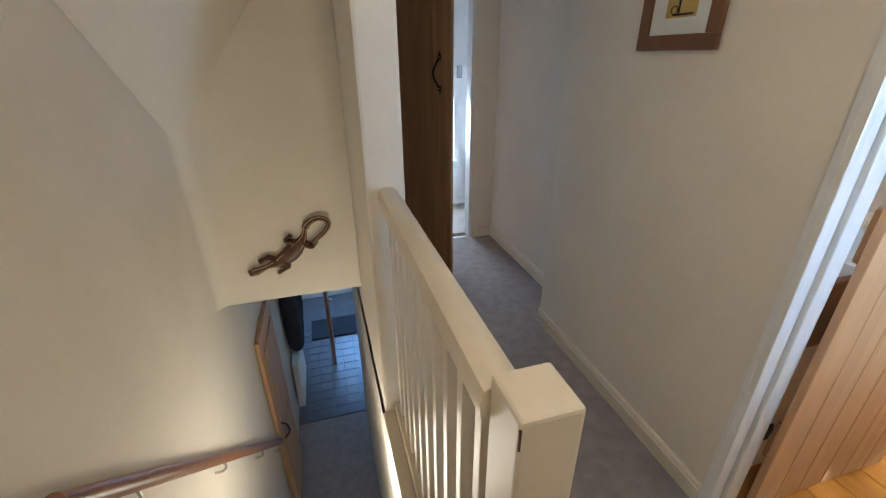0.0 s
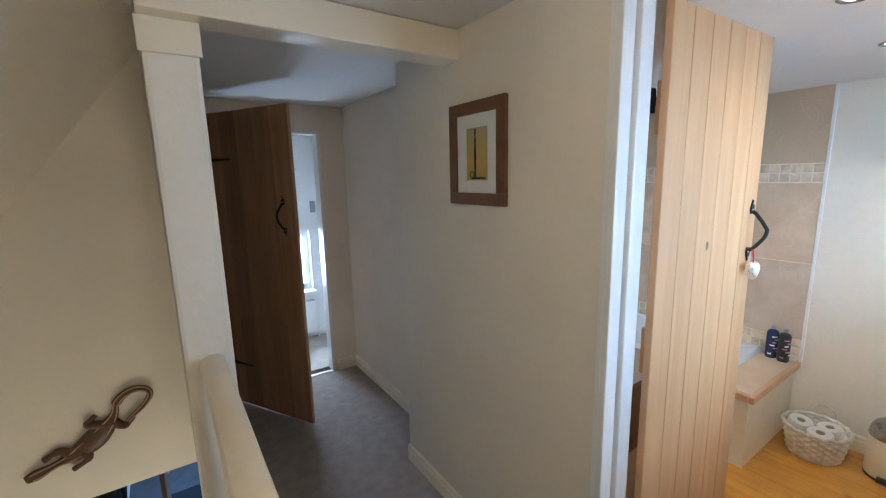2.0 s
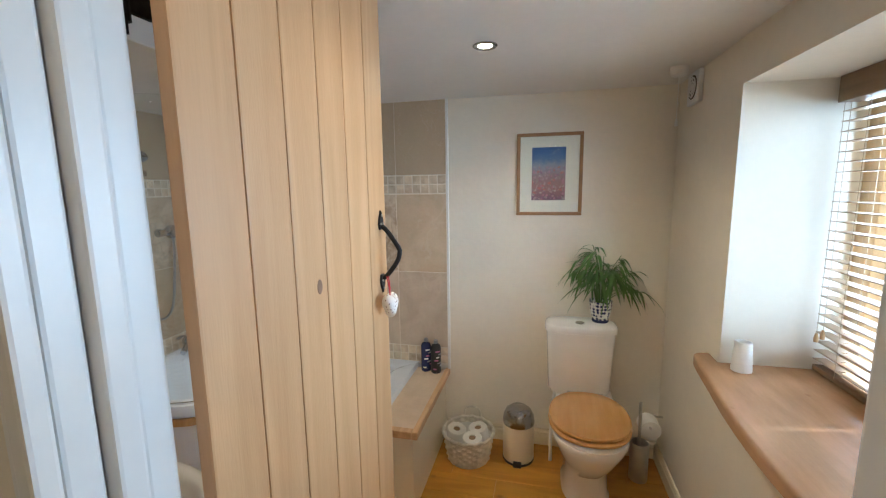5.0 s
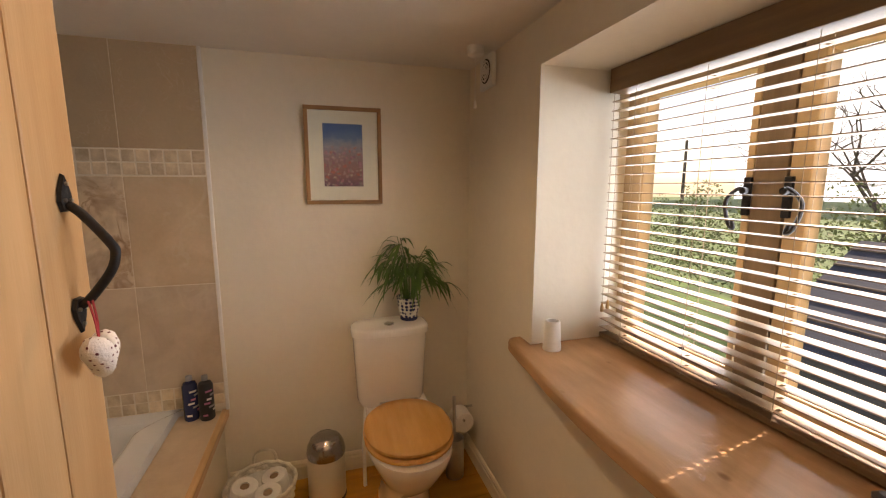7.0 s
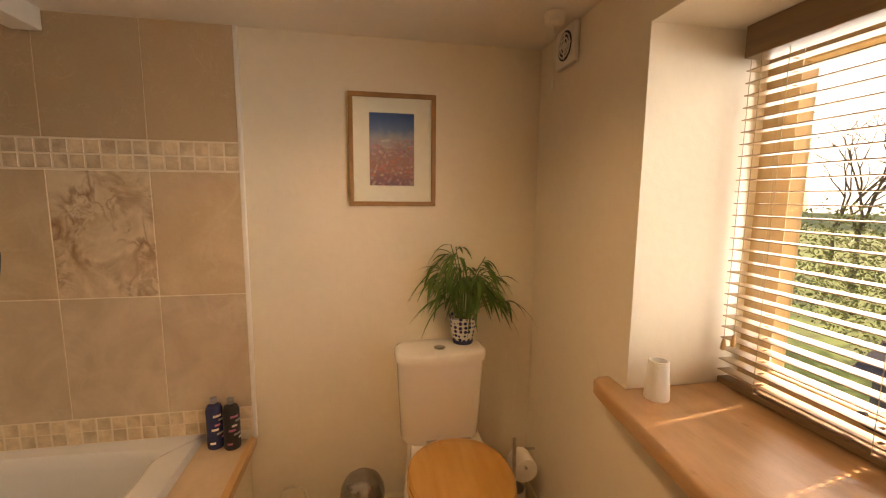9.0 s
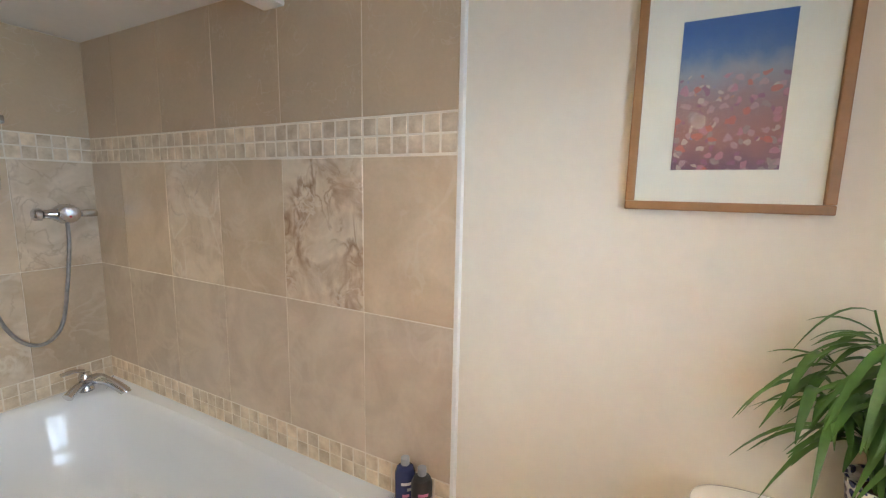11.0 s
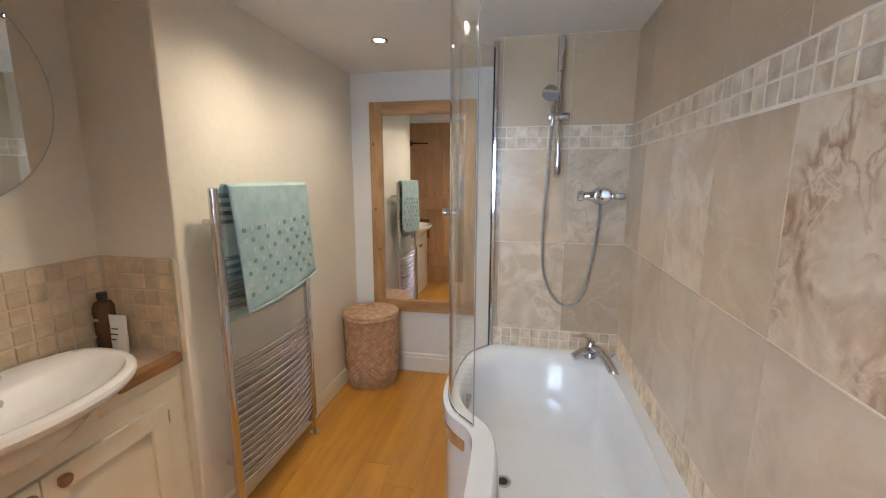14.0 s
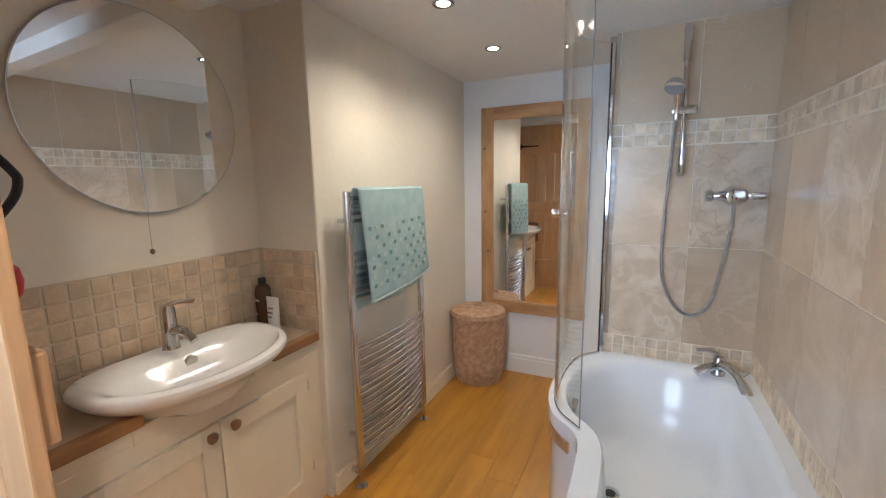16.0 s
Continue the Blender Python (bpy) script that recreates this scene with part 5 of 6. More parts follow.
part("sleeve", loft([(TX, TYB, 0.022, 0.022, 0.762), (TX, TYB, 0.028, 0.019, 0.80), (TX, TYB, 0.033, 0.009, 0.855), (TX, TYB, 0.036, 0.002, 0.885)], n=24), PAPER, ctube, smooth=True)
for z, w, d in ((0.805, 0.010, 0.0195), (0.822, 0.014, 0.0165), (0.84, 0.012, 0.0135)):
    part("label_bar", box(TX - w, TYB - d - 0.001, z, TX + w, TYB - d + 0.001, z + 0.004), BLACK, ctube)

# round mirror
rm = thing("round_mirror", 1.41, 1.16, 1.56, "round frameless mirror with polished edge", "mirror")
part("mirror_glass", cyl((1.408, 1.16, 1.562), (1.4135, 1.16, 1.562), 0.312, n=96), MIRROR, rm)
part("edge", tube([(1.4105, 1.16 + 0.3135 * math.cos(a * math.pi / 48), 1.562 + 0.3135 * math.sin(a * math.pi / 48)) for a in range(96)], 0.0032, 6, closed=True), STEEL, rm, "dark polished edge", True)
rm.rotation_euler.z = radians(-1.2)
rm.location.x += 0.008
rnd = random.Random(21)
for k in range(16):
    a, r = rnd.uniform(0, 6.28), 0.30 * math.sqrt(rnd.uniform(0.02, 0.95))
    part("speck", cyl((1.4134, 1.16 + r * math.cos(a), 1.562 + r * math.sin(a)), (1.4138, 1.16 + r * math.cos(a), 1.562 + r * math.sin(a)), rnd.uniform(0.0014, 0.0026), n=8), BLACK, rm, "dark speck in the silvering")
lp = thing("light_pull", 1.43, 1.135, 1.12, "light pull with a small wooden bead", "pull cord")
part("cord", tube([(1.413, 1.135, 1.128), (1.413, 1.135, 1.25)], 0.0008, 4), CORD, lp)
part("bead", lathe(1.413, 1.135, 1.112, [(0.003, 0), (0.0075, 0.006), (0.0075, 0.012), (0.003, 0.018)], 14), KNOB_WOOD, lp, smooth=True)

# ladder towel rail
tr = thing("towel_rail", 1.79, 1.955, 0, "tall chrome ladder towel radiator on the wall", "towel rail")
RY0, RY1, RX = 1.665, 2.245, 1.795
for y in (RY0, RY1):
    part("upright", tube([(RX, y, 0.10), (RX, y, 1.298), (RX, y, 1.302)], [0.017, 0.017, 0.012], 16), CHROME, tr, smooth=True)
    part("valve", tube([(RX, y, 0.0), (RX, y, 0.005), (RX, y, 0.008), (RX, y, 0.10)], [0.026, 0.026, 0.009, 0.009], 14), CHROME, tr, smooth=True)
    part("valve_knob", cyl((RX, y - 0.012, 0.085), (RX - 0.035, y - 0.012, 0.085), 0.014, n=14, bevel=0.003), CHROME, tr, smooth=True)
    for z in (0.22, 1.18):
        part("bracket", cyl((1.722, y + (0.03 if y < 1.9 else -0.03), z), (RX, y + (0.03 if y < 1.9 else -0.03), z), 0.010, n=12), CHROME, tr, smooth=True)
levels = [0.15 + 0.031 * k for k in range(17)] + [0.86 + 0.031 * k for k in range(7)] + [1.18 + 0.031 * k for k in range(4)]
first = part("bar", tube(bent([(RX, RY0, 0), (RX + 0.02, RY0 + 0.12, 0), (RX + 0.03, (RY0 + RY1) / 2, 0), (RX + 0.02, RY1 - 0.12, 0), (RX, RY1, 0)], 6), 0.0085, 10), CHROME, tr, smooth=True)
for k, z in enumerate(levels):
    ob = first if k == 0 else new("bar", first.data)
    ob.parent = tr
    ob.location = (0, 0, z)

# towel over the upper bars
bm = bmesh.new()
NU, NV = 40, 46
TY0, TY1 = 1.70, 2.235
prof = []
for v in range(NV + 1):
    t = v / NV
    if t < 0.5:
        prof.append((0.02 + 0.018 * (1 - t / 0.5), 1.305 - 0.455 * (1 - t / 0.5)))
    elif t < 0.56:
        a = (t - 0.5) / 0.06 * math.pi
        prof.append((0.0 + 0.02 * math.cos(a), 1.305 + 0.012 * math.sin(a)))
    else:
        q = (t - 0.56) / 0.44
        prof.append((-0.02 - 0.004 * q, 1.305 - 0.50 * q))
grid = []
for u in range(NU + 1):
    s = u / NU
    bow = 0.03 * math.sin(math.pi * (0.08 + 0.84 * (TY0 + (TY1 - TY0) * s - RY0) / (RY1 - RY0)))
    col = []
    for v, (dx, z) in enumerate(prof):
        low = max(0.0, (1.30 - z) / 0.5)
        wob = 0.006 * math.sin(9 * s + 4 * low) * low + 0.004 * math.sin(23 * s + 1.3) * low
        y = TY0 + (TY1 - TY0) * s + (0.035 * low if dx > 0 else -0.012 * low) * (1 - 0.2 * s)
        zz = z + (0.055 * s - 0.02) * low if dx > 0 else z
        col.append(bm.verts.new((RX + bow + 0.004 + dx + wob, y, zz)))
    grid.append(col)
for u in range(NU):
    for v in range(NV):
        bm.faces.new((grid[u][v], grid[u + 1][v], grid[u + 1][v + 1], grid[u][v + 1]))
towel = tagged(part("towel", bm, TOWEL, smooth=True), "pale teal cotton towel with a chequered weave on the rail", "towel")
sol = towel.modifiers.new("thickness", "SOLIDIFY")
sol.thickness = 0.008
hem = part("hem", tube([(RX + 0.035 + 0.03 * math.sin(math.pi * (0.1 + 0.8 * q / 14)) + 0.012, TY0 + 0.04 + 0.525 * q / 14, 0.834 + 0.05 * q / 14) for q in range(15)], 0.008, 6, flat=0.6), TOWEL_PALE, towel, "paler hem", True)
cell = mosaic_mesh(0.006, 0.021, 0.017, TOWEL_DARK)
cell.name = "woven_square"
pale = mosaic_mesh(0.0055, 0.022, 0.019, TOWEL_PALE)
pale.name = "woven_square"
for r in range(7):
    for k in range(12):
        if (k + 2 * r) % 7 != 4:
            s = (k + 0.8) / 13
            low = (1.30 - (1.15 - 0.04 * r)) / 0.5
            y = TY0 + (TY1 - TY0) * s + 0.035 * low
            bow = 0.03 * math.sin(math.pi * (0.08 + 0.84 * (TY0 + (TY1 - TY0) * s - RY0) / (RY1 - RY0)))
            wob = 0.006 * math.sin(9 * s + 4 * low) * low + 0.004 * math.sin(23 * s + 1.3) * low
            piece(cell if (k + r) % 2 == 0 else pale, towel, RX + bow + 0.004 + 0.02 + 0.018 * low + wob + 0.0025, y, 1.15 - 0.04 * r + (0.055 * s - 0.02) * low)

# laundry basket
hx, hy = 1.892, 2.862
hm = thing("laundry_basket", hx, hy, 0, "round brown woven laundry basket with lid", "laundry basket")
part("weave", woven(hx, hy, 0.0, [(0.150, 0.0), (0.168, 0.1), (0.172, 0.3), (0.168, 0.455)], 66, 38, 0.005), WICKER, hm, smooth=True)
part("lid", woven(hx, hy, 0.455, [(0.176, 0.0), (0.178, 0.03), (0.12, 0.045), (0.04, 0.05), (0.005, 0.051)], 60, 16, 0.003), WICKER, hm, "woven lid", True)
part("rim", tube([(hx + 0.178 * math.cos(a * 0.1745), hy + 0.178 * math.sin(a * 0.1745), 0.458) for a in range(36)], 0.008, 8, closed=True), WICKER, hm, smooth=True)
part("loop", tube(bent([(hx - 0.03, hy, 0.50), (hx - 0.015, hy, 0.522), (hx + 0.015, hy, 0.522), (hx + 0.03, hy, 0.50)]), 0.006, 8), WICKER, hm, smooth=True)

# tall mirror in a pine frame
tm = thing("tall_mirror", 2.20, 3.04, 0.435, "tall wall mirror in a broad knotty pine frame", "mirror")
MX0, MX1, MZ0, MZ1, MB = 1.855, 2.54, 0.435, 1.812, 0.082
for a in ((MX0, MZ0, MX0 + MB, MZ1), (MX1 - MB, MZ0, MX1, MZ1)):
    part("frame_stile", box(a[0], 3.022, a[1], a[2], 3.049, a[3], 0.004), PINE, tm)
part("frame_rail", box(MX0 + MB, 3.022, MZ0, MX1 - MB, 3.049, MZ0 + MB, 0.004), PINE_H, tm)
part("frame_rail", box(MX0 + MB, 3.022, MZ1 - MB, MX1 - MB, 3.049, MZ1, 0.004), PINE_H, tm)
part("mirror_glass", box(MX0 + MB - 0.005, 3.036, MZ0 + MB - 0.005, MX1 - MB + 0.005, 3.042, MZ1 - MB + 0.005), MIRROR, tm)
for kx, kz in ((1.885, 1.13), (1.905, 0.86), (1.88, 1.55), (2.50, 1.40), (2.495, 0.75)):
    part("knot", cyl((kx, 3.0225, kz), (kx, 3.0212, kz), 0.010, n=14), KNOB_WOOD, tm)

# downlights
dl = None
for sx, sy in SPOTS:
    if dl is None:
        dl = thing("downlight", sx, sy, CZ, "recessed round ceiling downlight with a grey metal ring", "downlight", "bathroom downlights")
        ring = [(0.043, -0.002), (0.043, -0.005), (0.038, -0.008), (0.026, -0.004), (0.026, -0.001)]
        part("ring", lathe(sx, sy, CZ, ring, 32), DOME, dl, "grey metal ring", True)
        part("lens", lathe(sx, sy, CZ, [(0.0255, -0.0045), (0.0255, -0.002), (0.001, -0.002)], 24), LAMP_GLOW, dl, "glowing lens")
    else:
        copy_thing(dl, pose(sx, sy, CZ))


# ---- ironwork of the doors ----
def bow_handle(door, x, z0, z1, face, out):
    """A forged bow handle with leaf-shaped ends, in the door's own axes."""
    h = part("handle", tube(bent([(x, face + out * 0.006, z1 - 0.03), (x, face + out * 0.022, z1 - 0.045), (x, face + out * 0.05, z1 - 0.085), (x, face + out * 0.054, (z0 + z1) / 2), (x, face + out * 0.046, z0 + 0.075), (x, face + out * 0.02, z0 + 0.04), (x, face + out * 0.006, z0 + 0.028)], 6), 0.0065, 10), IRON, door, "black forged iron bow handle", True, local=True)
    for z, s in ((z1 - 0.02, 1), (z0 + 0.02, -1)):
        o = [(0.0, 0.032 * s), (0.012, 0.008 * s), (0.015, -0.006 * s), (0.009, -0.02 * s), (-0.009, -0.02 * s), (-0.015, -0.006 * s), (-0.012, 0.008 * s)]
        bm = bmesh.new()
        a = [bm.verts.new((x + dx, face + out * 0.001, z + dz)) for dx, dz in o]
        b = [bm.verts.new((x + dx * 0.9, face + out * 0.006, z + dz * 0.92)) for dx, dz in o]
        bm.faces.new(a)
        bm.faces.new(b)
        for k in range(len(o)):
            bm.faces.new((a[k], a[(k + 1) % len(o)], b[(k + 1) % len(o)], b[k]))
        bmesh.ops.recalc_face_normals(bm, faces=bm.faces)
        pl = part("end_plate", bm, IRON, h, local=True)
        for dx, dz in ((0.0, 0.018 * s), (0.007, -0.004 * s), (-0.007, -0.004 * s)):
            part("rivet", cyl((x + dx, face + out * 0.005, z + dz), (x + dx, face + out * 0.009, z + dz), 0.0028, n=8), STEEL, h, local=True)
    return h


def tee_hinge(door, z, face, out, length=0.2):
    o = [(0.0, 0.014), (length * 0.8, 0.006), (length * 0.86, 0.010), (length, 0.0), (length * 0.86, -0.010), (length * 0.8, -0.006), (0.0, -0.014)]
    bm = bmesh.new()
    a = [bm.verts.new((dx, face + out * 0.001, z + dz)) for dx, dz in o]
    b = [bm.verts.new((dx, face + out * 0.006, z + dz)) for dx, dz in o]
    bm.faces.new(a)
    bm.faces.new(b)
    for k in range(len(o)):
        bm.faces.new((a[k], a[(k + 1) % len(o)], b[(k + 1) % len(o)], b[k]))
    bmesh.ops.recalc_face_normals(bm, faces=bm.faces)
    h = part("tee_hinge", bm, IRON, door, "black iron tee hinge", local=True)
    part("knuckle", box(-0.004, min(face, face + out * 0.008), z - 0.034, 0.035, max(face, face + out * 0.008), z + 0.034, 0.004), IRON, h, local=True)
    part("hinge_plate", box(-0.03, min(face, face + out * 0.005), z - 0.06, -0.003, max(face, face + out * 0.005), z + 0.06), IRON, h, local=True)
    part("hinge_pin", cyl((-0.002, face + out * 0.004, z - 0.045), (-0.002, face + out * 0.004, z + 0.045), 0.006, n=10), IRON, h, local=True)
    return h


bow_handle(bath_door, 0.602, 1.228, 1.428, 0.0, -1)
bow_handle(bath_door, 0.535, 1.228, 1.428, 0.024, 1)
for z in (0.30, 1.74):
    tee_hinge(bath_door, z, 0.053, 1, 0.25)
bow_handle(hall_door, 0.66, 1.225, 1.44, 0.0, -1)
for z in (0.30, 1.68):
    tee_hinge(hall_door, z, 0.0, -1, 0.25)

part("knot", lathe(0, 0, 0, [(0.016, 0), (0.014, 0.0012), (0.001, 0.0014)], 18, sx=0.6), KNOB_WOOD, bath_door, "dark knot in the oak", local=True).matrix_basis = pose(0.292, 0.0005, 1.306, 90, 0, 0)

# stuffed heart on the handle
BD = pose(*bath_door.location, 0, 0, math.degrees(bath_door.rotation_euler.z))
heart = thing("hanging_heart", 0, 0, 0, "stuffed cotton heart with dark dots on red cord", "heart ornament")
heart.matrix_world = BD @ pose(0.584, -0.03, 1.188)
bm = bmesh.new()
rings = []
N = 36
for lv, (sc, dy) in enumerate(((0.15, -0.019), (0.6, -0.0165), (0.88, -0.010), (1.0, 0.0), (0.88, 0.010), (0.6, 0.0165), (0.15, 0.019))):
    ring = []
    for k in range(N):
        a = 2 * math.pi * k / N
        hx_, hz_ = 16 * math.sin(a) ** 3, 13 * math.cos(a) - 5 * math.cos(2 * a) - 2 * math.cos(3 * a) - math.cos(4 * a)
        ring.append(bm.verts.new((sc * hx_ * 0.0019, dy, sc * (hz_ + 2) * 0.0023)))
    rings.append(ring)
for a, b in zip(rings, rings[1:]):
    for k in range(N):
        bm.faces.new((a[k], a[(k + 1) % N], b[(k + 1) % N], b[k]))
bm.faces.new(rings[0])
bm.faces.new(rings[-1])
bmesh.ops.recalc_face_normals(bm, faces=bm.faces)
part("cushion", bm, HEART, heart, smooth=True, local=True)
part("cord", tube(bent([(0, 0, 0.022), (0.004, 0.004, 0.05), (0.014, 0.014, 0.078)]), 0.0016, 5), RED, heart, "red cord", local=True)
part("cord", tube(bent([(0, 0, 0.022), (0.006, 0.002, 0.05), (0.016, 0.010, 0.08)]), 0.0016, 5), RED, heart, "red cord", local=True)
ball = thing("hanging_ornament", 0, 0, 0, "red felt ornament on the inner door handle", "ornament")
ball.matrix_world = BD @ pose(0.522, 0.052, 1.175)
part("felt", loft([(0, 0, 0.006, 0.005, -0.034), (0, 0, 0.026, 0.012, -0.02), (0, 0, 0.031, 0.015, 0.0), (0, 0, 0.026, 0.012, 0.02), (0, 0, 0.006, 0.004, 0.03)], n=24), RED, ball, smooth=True, local=True)
part("cord", tube([(0, 0, 0.028), (0.0, 0.0, 0.085)], 0.0016, 5), RED, ball, local=True)

# ---- landing ----
bal = thing("balustrade", 0.38, 0.85, 0, "cream painted balustrade with square newel post", "balustrade")
NX0, NX1, NY0, NY1 = 0.362, 0.452, 0.307, 0.397
nw = part("newel_post", box(NX0, NY0, 0, NX1, NY1, 1.05, 0.006), GLOSS, bal)
part("paint_chip", box(NX0 - 0.0008, NY0 - 0.0008, 1.005, NX0 + 0.003, NY0 + 0.003, 1.04, 0.001, seg=1), LIZARD_DARK, nw, "chip of bare dark wood")
bm = bmesh.new()
o = [(-0.034, -0.028), (-0.036, 0.0), (-0.03, 0.02), (-0.014, 0.03), (0.014, 0.03), (0.03, 0.02), (0.036, 0.0), (0.034, -0.028)]
y0, y1 = NY1 - 0.002, 1.374
ends = [[bm.verts.new((0.383 + dx, y, 1.0 + dz)) for dx, dz in o] for y in (y0, y1)]
for k in range(len(o)):
    bm.faces.new((ends[0][k], ends[0][(k + 1) % len(o)], ends[1][(k + 1) % len(o)], ends[1][k]))
bm.faces.new(ends[0])
bm.faces.new(ends[1])
bmesh.ops.recalc_face_normals(bm, faces=bm.faces)
part("handrail", bm, GLOSS, bal, smooth=True)
part("base_rail", box(0.352, NY1, 0.0, 0.415, 1.372, 0.05, 0.004), GLOSS, bal)
for k in range(10):
    y = 0.435 + 0.094 * k
    part("baluster", box(0.368, y, 0.05, 0.398, y + 0.03, 0.974, 0.003), GLOSS, bal)
structure("trim_stair_string", box(0.30, 0.44, -0.34, 0.352, 1.37, 0.001, 0.004), GLOSS, "cream boarding at the edge of the landing")
structure("trim_landing_nosing", box(-0.45, 0.405, -0.045, 0.35, 0.435, 0.002, 0.012), CARPET, "carpeted edge of the top step", True)

# sloping ceiling over the stairs
A, B, C = Vector((-0.447, 2.14, 1.09)), Vector((0.306, 2.14, 2.10)), Vector((-0.447, 1.50, 1.575))
nrm = (B - A).cross(C - A).normalized()
if nrm.z < 0:
    nrm = -nrm


def on_slope(x, y):
    return A.z - (nrm.x * (x - A.x) + nrm.y * (y - A.y)) / nrm.z


bm = bmesh.new()
steps = 16
rows_s = [[(-0.447 + 0.753 * a / steps, 1.2 + 0.94 * b / steps) for a in range(steps + 1)] for b in range(steps + 1)]
under = [[bm.verts.new((x, y, min(on_slope(x, y), 2.2))) for x, y in r] for r in rows_s]
for r0, r1 in zip(under, under[1:]):
    for k in range(steps):
        bm.faces.new((r0[k], r0[k + 1], r1[k + 1], r1[k]))
grown = bmesh.ops.extrude_face_region(bm, geom=list(bm.faces))["geom"]
for v in grown:
    if isinstance(v, bmesh.types.BMVert):
        v.co.z += 0.08
bmesh.ops.recalc_face_normals(bm, faces=bm.faces)
structure("ceiling_slope", bm, PLASTER, "sloping plaster ceiling over the stairs")
structure("trim_post_cap", box(0.302, 1.361, 1.90, 0.452, 1.372, 1.99, 0.003), GLOSS, "cream painted head of the post")

# out of view; added to stop sky light leaking in over the stairs
structure("roof", box(-0.62, -1.34, 2.301, 3.52, 5.2, 2.4), CEILING, "unseen slab added above the upper floor to keep sky light out")

# rounded plaster in the corner of the stairwell
FILLET = 0.07
arc = [(-0.449 + FILLET * (1 - math.cos(a * math.pi / 24)), 2.139 - FILLET * (1 - math.sin(a * math.pi / 24))) for a in range(13)]
structure("wall_stair_corner", prism([(-0.449, 2.139)] + arc, 0.222, 1.26), PLASTER, "rounded plaster corner above the stairs", True)

# lizard on the wall above the stairs
LZ = 2.138


def wall_pt(px, py, off=0.012):
    return (-0.265 + (px - 443) / 312.0, LZ - off, 0.401 + (480 - py) / 362.0)


liz = thing("lizard_ornament", -0.05, LZ, 0.52, "carved dark wooden lizard with pale stripes on the wall", "wall ornament")
spine = [(443, 480), (458, 475), (476, 468), (492, 462), (512, 448), (528, 430), (537, 414), (541, 398), (550, 387), (563, 382), (575, 387), (578, 398), (570, 412), (556, 425), (546, 436)]
pts = bent([wall_pt(*q) for q in spine], 5)
rad = []
for k in range(len(pts)):
    t = k / (len(pts) - 1)
    rad.append(0.012 + 0.034 * math.exp(-((t - 0.29) / 0.10) ** 2) + 0.012 * math.exp(-((t - 0.05) / 0.05) ** 2) if t < 0.5 else 0.014 * (1.15 - t) / 0.65 + 0.005)
bm = tube([(x, y, z) for x, y, z in pts], rad, 12)
for v in bm.verts:
    v.co.y = LZ - 0.003 - max(0.0, (LZ - 0.012 - v.co.y) * 0.35 + 0.012)
part("body", bm, LIZARD_DARK, liz, smooth=True)
for s in (-1, 1):
    line = []
    for k, p in enumerate(pts[2:-2]):
        r = rad[k + 2] * 0.55
        d = (pts[k + 3] - pts[k + 1]).normalized()
        line.append((p.x - s * d.z * r, LZ - 0.024, p.z + s * d.x * r))
    part("stripe", tube(line, 0.0036, 5), LIZARD_PALE, liz, "pale carved stripe", True)
for a, b, c in (((488, 462), (478, 450), (462, 458)), ((500, 460), (505, 474), (488, 486)), ((526, 428), (508, 420), (518, 410)), ((534, 426), (546, 438), (556, 428))):
    part("leg", tube(bent([wall_pt(*a), wall_pt(*b, 0.018), wall_pt(*c)], 5), [0.018] * 4 + [0.015] * 3 + [0.012] * 2 + [0.014] * 2, 8, flat=0.8), LIZARD_DARK, liz, smooth=True)

# handrail on the stair wall
hr = thing("stair_handrail", -0.40, 1.8, -0.4, "brown wooden handrail on metal brackets", "handrail")
H0, H1 = Vector((-0.40, 0.70, 0.66)), Vector((-0.40, 2.52, -1.26))
part("rail", tube([H0, H0.lerp(H1, 0.5), H1], 0.024, 14), RAIL_WOOD, hr, smooth=True)
for t in (0.12, 0.42, 0.72, 0.95):
    p = H0.lerp(H1, t)
    part("bracket", tube(bent([p + Vector((0, 0, -0.02)), p + Vector((0, 0, -0.06)), p + Vector((-0.02, 0, -0.08)), p + Vector((-0.048, 0, -0.08))]), 0.006, 8), STEEL, hr, "metal bracket", True)

# plank leaf resting against the stair wall below
low_door = thing("door_4", -0.43, 2.62, -2.345, "varnished pine panelled door folded against the stair wall", "door")
part("leaf", box(-0.445, 2.62, -2.345, -0.415, 3.31, -0.40, 0.004), OAK, low_door)
for z0, z1 in ((-2.2, -1.45), (-1.25, -0.55)):
    part("panel", box(-0.414, 2.72, z0, -0.405, 3.21, z1, 0.006), OAK, low_door)
part("handle", tube(bent([(-0.41, 2.70, -1.25), (-0.37, 2.70, -1.28), (-0.36, 2.70, -1.36), (-0.40, 2.70, -1.42)]), 0.008, 8), IRON, low_door, "black iron handle", True)

# hall below, seen through the stair opening
structure("wall_hall_far", box(-0.45, 6.5, -2.5, 2.0, 6.6, 0.2), PLASTER, "pale wall at the far end of the hall")
structure("wall_hall_side", box(0.75, 3.75, -2.5, 0.9, 6.5, 0.2), PLASTER, "pale hall wall")
structure("wall_stair_foot", box(0.309, 3.22, -2.5, 0.445, 3.75, 0.2), PLASTER, "wall at the foot of the stairs")
structure("ceiling_hall", box(-0.45, 3.25, -0.155, 0.9, 6.6, -0.02), CEILING, "white hall ceiling")
hf = bpy.data.objects["floor_hall"]
qt = mosaic_mesh(0.148, 0.148, 0.012, QUARRY)
qt.name = "quarry_tile"
for a in range(9):
    for b in range(13):
        piece(qt, hf, -0.42 + 0.152 * a, 3.79 + 0.152 * b, -2.354)
